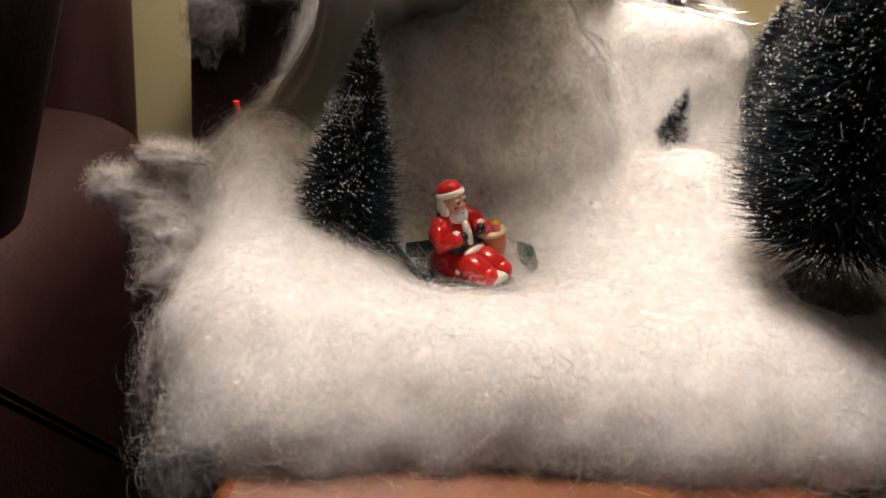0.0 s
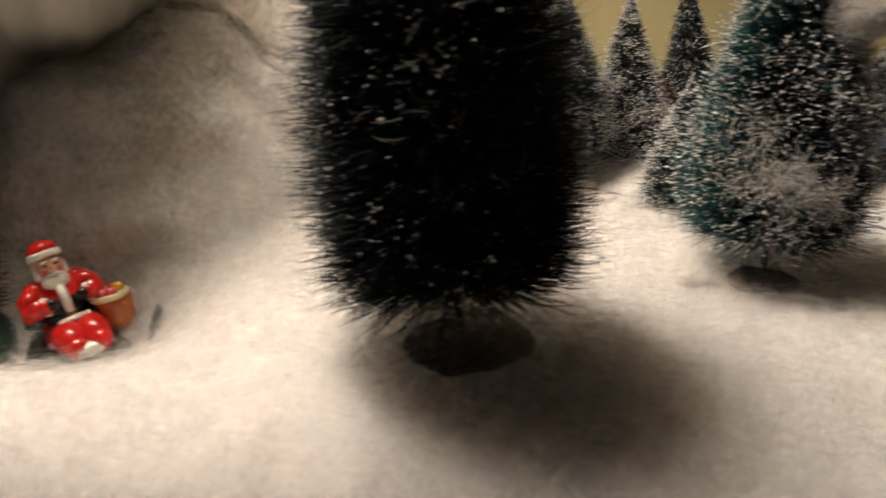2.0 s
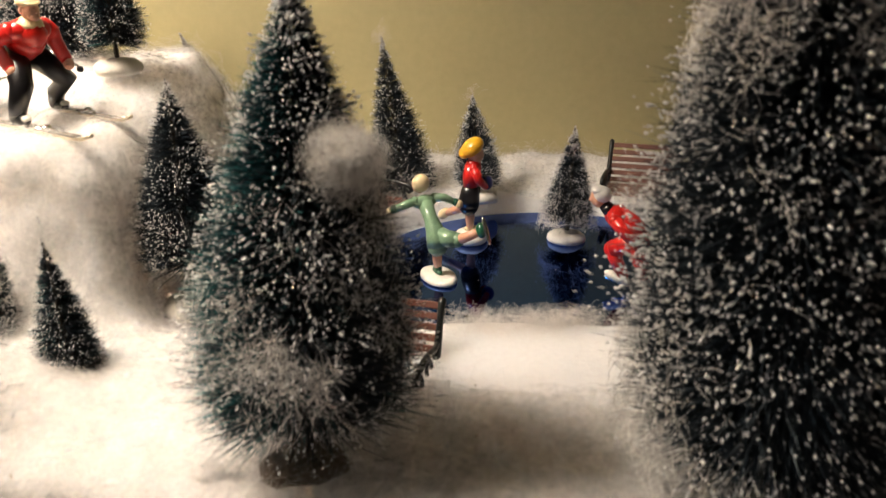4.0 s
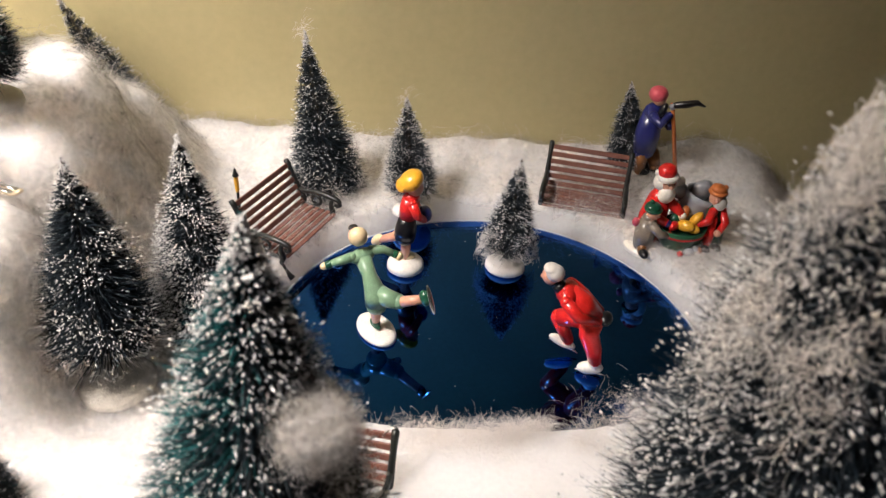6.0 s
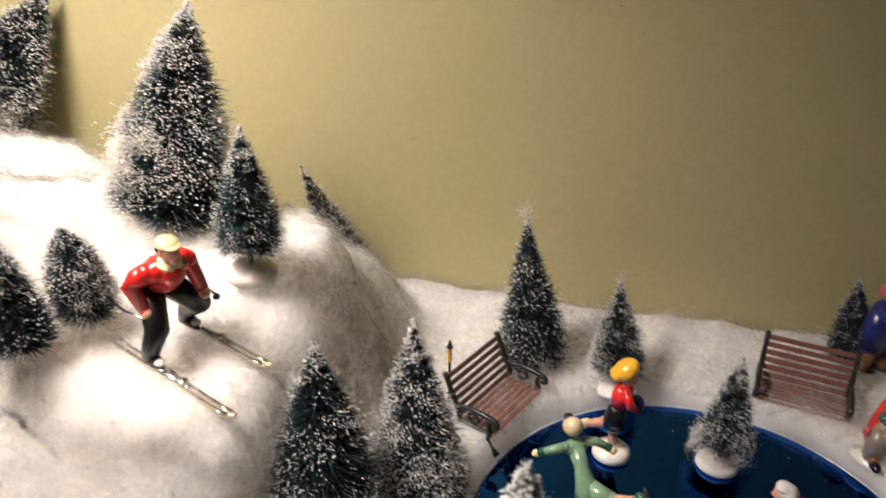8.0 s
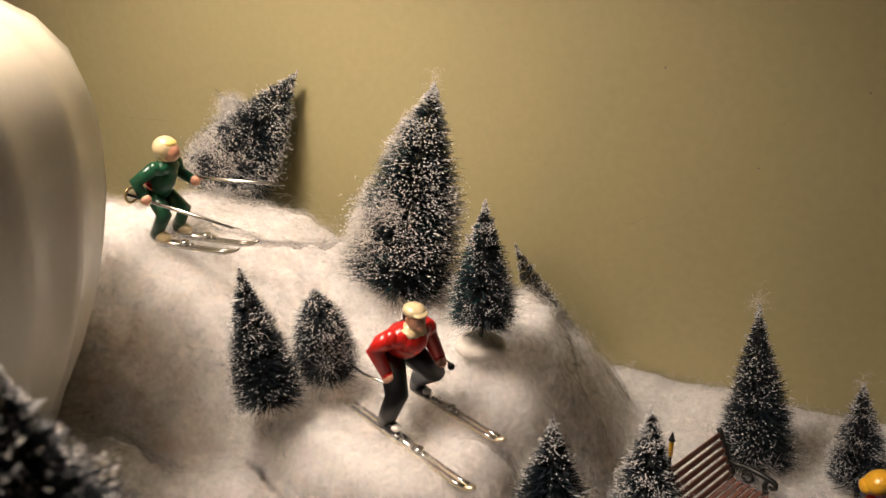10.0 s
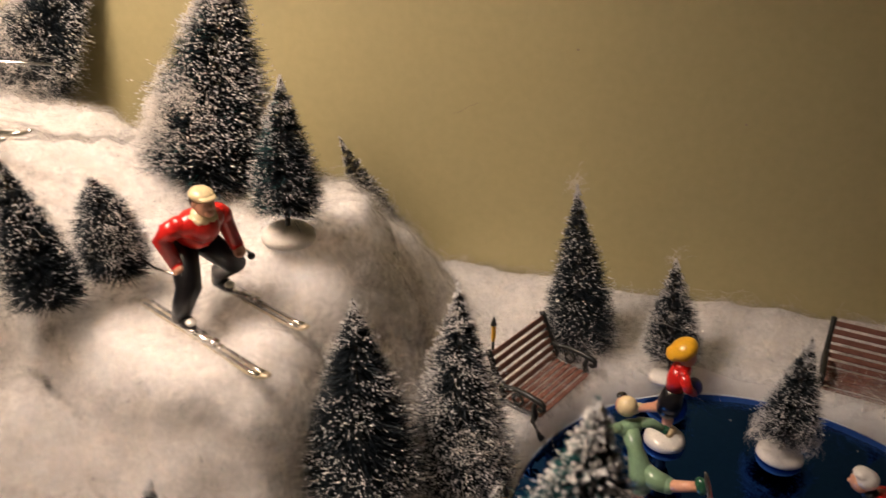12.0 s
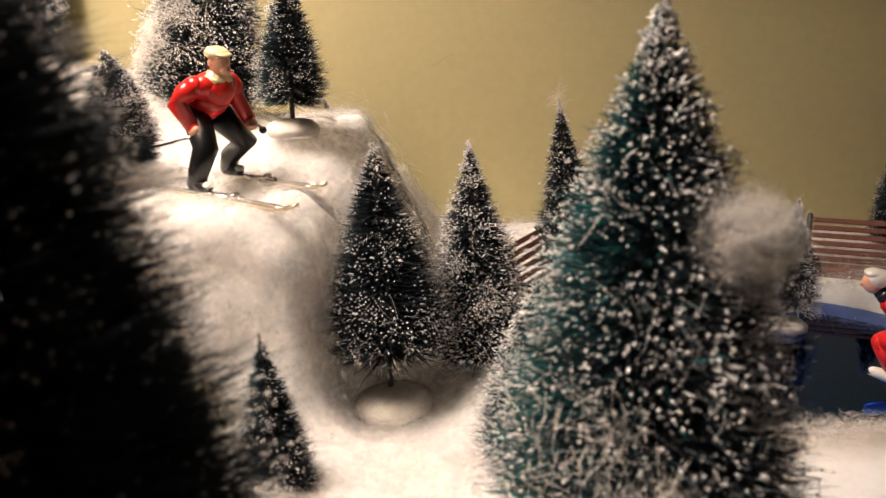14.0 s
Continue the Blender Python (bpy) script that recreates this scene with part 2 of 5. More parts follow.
def tube(bm, points, radii, sides=8):
    """A swept round bar through points; ends closed."""
    points = [Vector(p) for p in points]
    radii = radii if isinstance(radii, (list, tuple)) else [radii] * len(points)
    rings = []
    for n, p in enumerate(points):
        d = (points[min(n + 1, len(points) - 1)] - points[max(n - 1, 0)]).normalized()
        a = d.orthogonal().normalized() if n == 0 else (last - d * last.dot(d)).normalized()
        last = a
        b = d.cross(a)
        rings.append([bm.verts.new(p + radii[n] * (math.cos(t) * a + math.sin(t) * b)) for t in (2 * math.pi * k / sides for k in range(sides))])
    for a, b in zip(rings, rings[1:]):
        for k in range(sides):
            bm.faces.new((a[k], a[(k + 1) % sides], b[(k + 1) % sides], b[k]))
    bm.faces.new(rings[0][::-1])
    bm.faces.new(rings[-1])
    return bm


def hash01(ix, iy, seed):
    h = (ix.astype(np.int64) * 374761393 + iy.astype(np.int64) * 668265263 + seed * 1442695041) & 0x7FFFFFFF
    h = ((h ^ (h >> 13)) * 1274126177) & 0x7FFFFFFF
    return ((h ^ (h >> 16)) & 0xFFFF) / 65535.0


def value_noise(x, y, seed=0):
    ix, iy = np.floor(x), np.floor(y)
    fx, fy = x - ix, y - iy
    fx, fy = fx * fx * (3 - 2 * fx), fy * fy * (3 - 2 * fy)
    a, b = hash01(ix, iy, seed), hash01(ix + 1, iy, seed)
    c, d = hash01(ix, iy + 1, seed), hash01(ix + 1, iy + 1, seed)
    return (a * (1 - fx) + b * fx) * (1 - fy) + (c * (1 - fx) + d * fx) * fy


def fbm(x, y, scale, octaves=4, seed=0):
    out, amp = 0.0, 0.5
    for k in range(octaves):
        out = out + amp * (value_noise(x * scale, y * scale, seed + k) * 2 - 1)
        scale, amp = scale * 2.03, amp * 0.5
    return out


def noise3(p, scale, seed=0):
    """Value noise in space, 0 to 1."""
    q = p * scale
    c = np.floor(q)
    f = q - c
    f = f * f * (3 - 2 * f)
    c = c.astype(np.int64)
    out = 0.0
    for dz in (0, 1):
        wz = f[..., 2] if dz else 1 - f[..., 2]
        for dy in (0, 1):
            wy = f[..., 1] if dy else 1 - f[..., 1]
            a, b = (hash01(c[..., 0] + dx, c[..., 1] + dy + 57 * (c[..., 2] + dz), seed) for dx in (0, 1))
            out = out + wz * wy * (a * (1 - f[..., 0]) + b * f[..., 0])
    return out


def lumps3(p, scale, octaves, seed):
    """Puffs in space with creases between them, about -0.5 to 0.5."""
    out, amp = 0.0, 0.5
    for k in range(octaves):
        out = out + amp * (1.6 * np.sqrt((noise3(p, scale, seed + k) * 2 - 1) ** 2 + 0.09) - 0.8)
        scale, amp = scale * 2.07, amp * 0.52
    return out


def smooth01(v, lo, hi):
    t = np.clip((v - lo) / (hi - lo), 0, 1)
    return t * t * (3 - 2 * t)


# ---- the snow's form ----
POND, POND_R = (0.527, 0.747), 0.128
X0, X1, Y0, Y1 = -0.075, 0.80, 0.315, 0.953


def mound(x, y, cx, cy, rx, ry, h, p=2.5, turn=0.0):
    c, s = math.cos(radians(turn)), math.sin(radians(turn))
    u, v = ((x - cx) * c + (y - cy) * s) / rx, (-(x - cx) * s + (y - cy) * c) / ry
    return h * np.exp(-((u * u + v * v) ** (p / 2)))


def outline(x, y):
    """How far a place lies inside the cotton's ragged outline, and the way out of it."""
    wob = 0.010 * fbm(x, y, 20, 3, 50)
    left = x + 0.019 + 0.038 * smooth01(y, 0.36, 0.56) + wob
    right = 0.775 - x + wob
    front = y - (0.318 + 0.056 * np.clip((x - 0.02) / 0.3, 0, 1)) + wob
    reach = 0.085
    qx, qy = np.maximum(0, reach - np.minimum(left * 1.5, right)), np.maximum(0, reach - front)
    h = np.hypot(qx, qy)
    sx = np.where(left * 1.5 < right, -1.0, 1.0)
    return reach - h, sx * qx / np.maximum(h, 1e-6), -qy / np.maximum(h, 1e-6)


def inside(x, y):
    return outline(x, y)[0]


ROLL = 0.075


def drop(x, z):
    """How far the rolled edge comes down: to the table's top, and lower beside its corner."""
    return np.maximum(0.015, z + 0.035) + 0.034 * (1 - smooth01(np.asarray(x, float), 0.0, 0.05))


def billow(x, y, scale, octaves=3, seed=0):
    """Puffy lumps with creases between them, about -0.5 to 0.5."""
    out, amp = 0.0, 0.55
    for k in range(octaves):
        out = out + amp * (np.sqrt((value_noise(x * scale, y * scale, seed + k) * 2 - 1) ** 2 + 0.06) * -2 + 1.05)
        scale, amp = scale * 2.1, amp * 0.5
    return out * -0.5


def blend(a, b, k=0.024):
    """The higher of two heights, with a soft valley where they meet."""
    return np.maximum(a, b) + np.maximum(0, k - np.abs(a - b)) ** 2 / (4 * k)


def ground_top(x, y):
    """The height of the cotton over the table, by plan, without its rolled edge."""
    x, y = np.asarray(x, float), np.asarray(y, float)
    low = smooth01(0.30 - x, 0.0, 0.15) * smooth01(0.62 - y, 0.0, 0.1)
    z = 0.004 - 0.031 * low
    z = z + (0.015 + 0.010 * fbm(x, y * 0.3, 26, 3, 44)) * smooth01(y, 0.89, 0.945) + 0.008 * smooth01(x, 0.64, 0.70) * smooth01(y, 0.82, 0.90)
    z = z - 0.02 * smooth01(x, 0.72, 0.79)
    # the ski hill: a sloping top with a steep right flank and front
    back = 0.765 + 0.110 * smooth01(x, 0.10, 0.20)
    top = 0.104 + np.clip(0.2 - x, 0, 0.118) * 0.60 + np.clip(y - 0.70, -0.05, 0.10) * 0.20 - np.minimum(np.maximum(0, y - back) * 1.0, 0.050 + 0.08 * smooth01(x, 0.12, 0.26))
    right = 1 - smooth01(x + 0.026 * fbm(x, y, 16, 3, 3) - 0.026 * smooth01(y, 0.74, 0.82), 0.264, 0.368)
    corner = 1 - smooth01(np.hypot(np.maximum(0, x - 0.20) / 0.135, np.maximum(0, y - 0.80) / 0.120), 0.72, 1.20)
    front_line = 0.655 + 0.10 * np.maximum(0, 0.27 - x)
    front = smooth01(y + 0.018 * fbm(x, y, 14, 2, 8), front_line - 0.01, front_line + 0.045)
    beside = smooth01(x - 0.6 * (0.80 - y), -0.085, -0.02)
    z = blend(z, z + np.maximum(0, top - z) * right * front * corner * beside, 0.008)
    z = blend(z, mound(x, y, 0.278, 0.872, 0.056, 0.050, 0.094, 3))
    # the mounds about the lamp's foot
    z = blend(z, mound(x, y, 0.110, 0.610, 0.112, 0.086, 0.160, 2.6) - 0.035)
    z = blend(z, mound(x, y, 0.088, 0.562, 0.060, 0.050, 0.140, 5.0) - 0.036)
    z = blend(z, mound(x, y, 0.065, 0.700, 0.075, 0.110, 0.150, 2.6))
    z = blend(z, mound(x, y, -0.005, 0.530, 0.060, 0.075, 0.058, 2.4) - 0.020)
    # low drifts in front
    z = z + mound(x, y, 0.12, 0.375, 0.16, 0.034, 0.009, 2) + mound(x, y, 0.00, 0.42, 0.05, 0.06, 0.010, 2)
    z = z + mound(x, y, 0.52, 0.50, 0.10, 0.04, 0.012, 2) + mound(x, y, 0.25, 0.55, 0.05, 0.05, 0.010, 2) + mound(x, y, 0.55, 0.655, 0.10, 0.025, 0.008, 2)
    z = blend(z, mound(x, y, 0.165, 0.655, 0.075, 0.060, 0.085, 3))
    z = z + (0.1030 - z) * mound(x, y, 0.252, 0.716, 0.078, 0.042, 1.0, 4, -26)
    # the drift that climbs from the sled towards the hill
    z = blend(z, mound(x, y, 0.262, 0.580, 0.090, 0.055, 0.070, 2.2, 10) - 0.030)
    # a hollow for the sled
    z = z + (-0.018 - z) * mound(x, y, 0.122, 0.478, 0.060, 0.040, 1.0, 3)
    z = z + (0.001 - z) * mound(x, y, 0.336, 0.690, 0.032, 0.032, 1.0, 4)
    # a shallow seat for the mirror
    d = np.hypot(x - POND[0], y - POND[1])
    z = z + (-0.004 - z) * (1 - smooth01(d, POND_R - 0.004, POND_R + 0.010)) * smooth01(y + 0.006 * fbm(x, y, 60, 3, 33) - 0.3 * np.maximum(0, x - 0.56), 0.672, 0.690)
    rough = np.maximum(0.25, smooth01(d, POND_R, POND_R + 0.05))
    hilly = smooth01(z, 0.015, 0.08)
    bx, by = x + 0.010 * fbm(x, y, 30, 3, 4), y + 0.010 * fbm(x, y, 30, 3, 6)
    puffs = (0.0050 + 0.0055 * hilly) * billow(bx, by, 15, 3, 11) + (0.0010 + 0.0018 * hilly) * billow(bx, by, 62, 3, 31)
    return z + rough * (puffs + 0.004 * fbm(x, y, 9, 2, 15) + (0.0012 + 0.0016 * hilly) * fbm(x, y, 120, 3, 21))


def ground(x, y):
    x, y = np.asarray(x, float), np.asarray(y, float)
    q = 1 - np.clip(inside(x, y) / ROLL, 0, 1)
    z = ground_top(x, y)
    return z - drop(x, z) * (1 - np.sqrt(np.maximum(0, 1 - q * q)))


def at(x, y):
    return float(ground(np.array([x]), np.array([y]))[0])


# ---- room ----
def plain_box(name, size, centre, mat, label, category, bevel=0.0):
    return tagged(part(name, box(bmesh.new(), size, Matrix.Translation(centre), bevel), mat, None), label, category, kind="structure")


plain_box("wall_back", (5.0, 0.10, 2.6), (0.2, 1.007, 0.5), WALL, "olive yellow painted wall behind the snow scene", "wall")
plain_box("wall_left", (0.10, 4.2, 2.6), (-2.25, -1.15, 0.5), PLASTER, "plain painted side wall", "wall")
plain_box("wall_right", (0.10, 4.2, 2.6), (2.65, -1.15, 0.5), PLASTER, "plain painted side wall", "wall")
plain_box("wall_front", (5.0, 0.10, 2.6), (0.2, -3.25, 0.5), PLASTER, "plain painted wall of the room", "wall")
plain_box("floor", (5.0, 4.4, 0.06), (0.2, -1.1, -0.81), FLOOR, "dark wooden floor under the table", "floor")
plain_box("ceiling", (5.0, 4.4, 0.06), (0.2, -1.1, 1.62), CEILING, "plain pale ceiling", "ceiling")


def hairline(name, points, width):
    """A shallow scratch in the wall's paint."""
    bm = bmesh.new()
    tube(bm, [(x, 0.9565, z) for x, z in points], width, 6)
    return tagged(part(name, bm, BARK, None), "fine hairline crack in the olive wall paint", "crack", kind="structure")


hairline("trim_crack", [(0.312, 0.140), (0.318, 0.142), (0.323, 0.146), (0.330, 0.149)], 0.00012)
hairline("trim_crack", [(-0.16, 0.1845), (-0.13, 0.1835), (-0.095, 0.184)], 0.00012)

for x, z in ((0.452, 0.243), (0.330, 0.252), (0.505, 0.150), (0.395, 0.190)):
    bm = bmesh.new()
    bmesh.ops.create_icosphere(bm, subdivisions=1, radius=0.0007, matrix=Matrix.Translation((x, 0.9570, z)) @ Matrix.Diagonal((1.3, 0.5, 1, 1)))
    tagged(part("trim_speck", bm, BARK, None), "tiny dark speck on the olive wall paint", "speck", kind="structure")


def table():
    t = thing("console_table", "brown wooden console table under the cotton snow", "table")
    bm = box(bmesh.new(), (0.745, 0.6655, 0.045), Matrix.Translation((0.4075, 0.618, -0.0525)), 0.008, 3)
    part("tabletop", bm, WOOD, t)
    for x in (0.07, 0.73):
        for y in (0.38, 0.91):
            part("leg", box(bmesh.new(), (0.05, 0.05, 0.705), Matrix.Translation((x, y, -0.427)), 0.004), WOOD, t)
    for y in (0.375, 0.915):
        part("apron", box(bmesh.new(), (0.65, 0.02, 0.07), Matrix.Translation((0.38, y, -0.109)), 0.002), WOOD, t)


table()


def snow_sheet():
    step = 0.0025
    xs, ys = np.arange(X0, X1, step), np.arange(Y0, Y1 + step / 2, step)
    gx, gy = np.meshgrid(xs, ys)
    e, ox, oy = outline(gx, gy)
    # the edge rolls over in a quarter round and hangs down
    a = np.clip(1 - e / ROLL, 0, 1) * math.pi / 2
    shift = np.where(e < ROLL, np.maximum(e, 0) - ROLL * (1 - np.sin(a)), 0) + np.minimum(e, 0)
    px, py = gx + ox * shift, gy + oy * shift
    gz = ground_top(px, py)
    gz = gz - drop(px, gz) * (1 - np.cos(a)) + np.minimum(e, 0) * 1.0
    def normals(grid):
        n = np.cross(np.gradient(grid, axis=1), np.gradient(grid, axis=0))
        return n / (np.linalg.norm(n, axis=-1, keepdims=True) + 1e-12)

    grid = np.stack([px, py, gz], -1)
    away = smooth01(np.hypot(px - POND[0], py - POND[1]), POND_R, POND_R + 0.04)
    steep = 1 - np.abs(normals(grid)[..., 2])
    size = away * (0.0034 + 0.0075 * smooth01(gz, 0.0, 0.08) + 0.0030 * smooth01(steep, 0.1, 0.6)) * smooth01(py, 0.953, 0.93)
    grid = grid + normals(grid) * (size * 1.5 * lumps3(grid + 0.012 * noise3(grid, 40, 9)[..., None], 26, 2, 3))[..., None]
    nrm = normals(grid)
    keep = e > -0.006
    ok = keep[:-1, :-1] & keep[1:, :-1] & keep[:-1, 1:] & keep[1:, 1:]
    j, i = np.nonzero(ok)
    a = j * len(xs) + i
    quads = np.stack([a, a + 1, a + len(xs) + 1, a + len(xs)], 1)
    used, back = np.unique(quads, return_inverse=True)
    top = grid.reshape(-1, 3)[used]
    under = np.concatenate([top[:, :2], np.minimum(top[:, 2:] - 0.004, -0.0292)], 1)
    sheet = back.reshape(-1, 4)
    ob = mesh_object("cotton_snow", np.concatenate([top, under]), [sheet, sheet[:, ::-1] + len(top)], [COTTON], smooth=True)
    tagged(ob, "white cotton batting laid out as snowy ground and hill", "cotton snow", kind="stuff")
    # airy wisps over the packed cotton, thinner the further out
    dry = keep & (np.hypot(px - POND[0], py - POND[1]) > POND_R + 0.004)
    g, n, k2 = grid[::2, ::2], nrm[::2, ::2], dry[::2, ::2]
    ok = k2[:-1, :-1] & k2[1:, :-1] & k2[:-1, 1:] & k2[1:, 1:]
    j, i = np.nonzero(ok)
    a = j * g.shape[1] + i
    quads = np.stack([a, a + 1, a + g.shape[1] + 1, a + g.shape[1]], 1)
    used, back = np.unique(quads, return_inverse=True)
    for k, up in enumerate((0.0018, 0.0038, 0.0062)):
        lift = up * (0.8 + 0.9 * fbm(g[..., 0], g[..., 1], 60, 3, 80 + k))
        shell = g + n * lift[..., None]
        airy = mesh_object("cotton_wisps", shell.reshape(-1, 3)[used], [back.reshape(-1, 4)], [WISPS[k]], smooth=True)
        tagged(airy, "airy white cotton wisps lying over the snow", "cotton wisps", kind="stuff")
    # roots for loose fibres, weighted by the sheet's true area
    area = np.linalg.norm(np.cross(np.gradient(grid, axis=1), np.gradient(grid, axis=0)), axis=-1) * dry
    return grid.reshape(-1, 3), nrm.reshape(-1, 3), (area / area.sum()).ravel()


SNOW = snow_sheet()


def fibres(name, roots, normals, length, width, rng, parent=None, lift=0.35):
    """Loose curly fibres: thin three-segment ribbons that lie along a surface."""
    n = len(roots)
    side = np.cross(normals, rng.normal(size=(n, 3)))
    side /= np.linalg.norm(side, axis=1, keepdims=True) + 1e-9
    other = np.cross(normals, side)
    L = (length * rng.uniform(0.4, 1.3, n))[:, None]
    curl = rng.uniform(-1, 1, n)[:, None]
    up = rng.uniform(0.05, lift, n)[:, None]
    p = [roots + L * (s * side + curl * s * s * 0.6 * other + normals * (4 * up * s * (1 - s) * 0.6 + 0.12 * up * s)) for s in (0.0, 0.34, 0.67, 1.0)]
    wide = other * 0.6 + normals * rng.uniform(-1, 1, n)[:, None]
    wide /= np.linalg.norm(wide, axis=1, keepdims=True) + 1e-9
    w = width * 0.5
    verts = np.stack([p[0] - w * wide, p[0] + w * wide, p[1] - w * wide, p[1] + w * wide, p[2] - w * wide, p[2] + w * wide, p[3]], 1).reshape(-1, 3)
    b = np.arange(n)[:, None] * 7
    faces = [np.concatenate([b + np.array([0, 1, 3, 2]), b + np.array([2, 3, 5, 4])]), b + np.array([4, 5, 6])]
    return mesh_object(name, verts, faces, [FIBRE], parent)


def snow_fuzz(name, count, length, width, lift, seed):
    rng = np.random.default_rng(seed)
    pick = rng.choice(len(SNOW[0]), count, p=SNOW[2])
    roots = SNOW[0][pick] + rng.uniform(-0.0013, 0.0013, (count, 3))
    ob = fibres(name, roots, SNOW[1][pick], length, width, rng, lift=lift)
    return tagged(ob, "loose white cotton fibres on the snow", "cotton fibres", kind="stuff")


snow_fuzz("cotton_fibres", 150000, 0.009, 0.00012, 0.7, 5)
snow_fuzz("cotton_fibres", 40000, 0.020, 0.00009, 0.9, 6)


def pond():
    t = thing("mirror_pond", "round dark blue mirror used as a frozen pond", "mirror pond", Matrix.Translation((*POND, 0)))
    part("mirror_glass", revolve(bmesh.new(), [(POND_R - 0.0015, -0.003), (POND_R - 0.0010, -0.002), (POND_R - 0.0010, -0.0006), (POND_R - 0.002, 0.0)], 128), MIRROR, t)
    rim = revolve(bmesh.new(), [(POND_R - 0.0009, -0.0028), (POND_R, -0.0024), (POND_R + 0.0002, -0.0012), (POND_R - 0.0004, -0.0002), (POND_R - 0.0009, -0.0008)], 128, caps=False)
    part("rim", rim, paint("ground_glass", (0.55, 0.60, 0.66), 0.25), t, "pale ground edge of the glass", smooth=True)
    return t


pond()


def crumbs(name, places, size, mat, label, category, seed):
    """Small loose bits, joined, each a tiny uneven pebble."""
    rng = np.random.default_rng(seed)
    bm = bmesh.new()
    for x, y, z in places:
        r = size * rng.uniform(0.5, 1.5)
        m = pose(x, y, z + r * 0.3, *rng.uniform(0, 360, 3)) @ Matrix.Diagonal((r * rng.uniform(0.6, 2.2), r, r * 0.6, 1))
        bmesh.ops.create_icosphere(bm, subdivisions=1, radius=1.0, matrix=m)
    return tagged(part(name, bm, mat, None), label, category, kind="stuff")


spread = np.random.default_rng(77)
on_ice = [(POND[0] + r * math.cos(a), POND[1] + r * math.sin(a), 0.0) for r, a in zip(POND_R * 0.92 * spread.uniform(0, 1, 26) ** 0.6, spread.uniform(0, 6.28, 26))]
crumbs("cotton_crumbs", on_ice, 0.00034, FIBRE, "tiny white cotton crumbs lying on the mirror", "cotton crumbs", 3)
dots = [(x, y, at(x, y) + 0.002) for x, y in zip(spread.uniform(0.0, 0.6, 60), spread.uniform(0.36, 0.62, 60))] + [(x, y, at(x, y) + 0.002) for x, y in zip(spread.uniform(0.1, 0.33, 16), spread.uniform(0.66, 0.80, 16))]
crumbs("dirt_specks", dots, 0.00042, BARK, "tiny dark specks of dirt on the cotton", "dirt specks", 4)


def lamp():
    t = thing("table_lamp", "cream ribbed ceramic table lamp standing in the cotton", "table lamp", Matrix.Translation(LAMP))
    body = [(0.080, -0.050), (0.082, 0.0), (0.080, 0.018), (0.072, 0.036), (0.060, 0.056), (0.052, 0.075), (0.049, 0.095), (0.052, 0.112), (0.062, 0.135),
            (0.074, 0.158), (0.084, 0.182), (0.092, 0.208), (0.098, 0.235), (0.100, 0.258), (0.099, 0.276), (0.094, 0.294), (0.083, 0.309), (0.066, 0.320), (0.045, 0.328), (0.024, 0.333)]
    part("body", revolve(bmesh.new(), body, 144, 18, 0.035), CERAMIC, t, smooth=True)
    part("neck", revolve(bmesh.new(), [(0.018, 0.330), (0.020, 0.345), (0.012, 0.352), (0.010, 0.54), (0.016, 0.545), (0.016, 0.625)], 32), BRASS, t, smooth=True)
    bm = revolve(bmesh.new(), [(0.164, 0.540), (0.130, 0.800), (0.030, 0.812), (0.030, 0.810), (0.128, 0.798), (0.162, 0.540)], 96, caps=False)
    part("shade", bm, SHADE, t, smooth=True)


lamp()


def armchair():
    t = thing("leather_armchair", "dark brown leather armchair with stitched seams beside the table", "armchair")
    part("arm", box(bmesh.new(), (0.20, 0.80, 0.62), Matrix.Translation((-0.272, 0.46, -0.395)), 0.085, 8), LEATHER, t, smooth=True)
    part("backrest", box(bmesh.new(), (0.60, 0.11, 0.95), pose(-0.543, 0.875, 0.10), 0.045, 8), LEATHER, t, smooth=True)
    part("back_cushion", box(bmesh.new(), (0.54, 0.11, 0.90), pose(-0.378, 0.590, 0.30, 0, 15, 0), 0.050, 8), LEATHER_DARK, t, smooth=True)
    part("seat", box(bmesh.new(), (0.62, 0.62, 0.42), Matrix.Translation((-0.69, 0.22, -0.50)), 0.06, 5), LEATHER, t, smooth=True)
    for k in (0, 1):
        bm = tube(bmesh.new(), [(-0.1715, y, 0.463 - 1.26 * y - 0.010 * k) for y in np.linspace(0.46, 0.80, 10)], 0.0011, 8)
        part("seam", bm, LEATHER, t, smooth=True)


armchair()


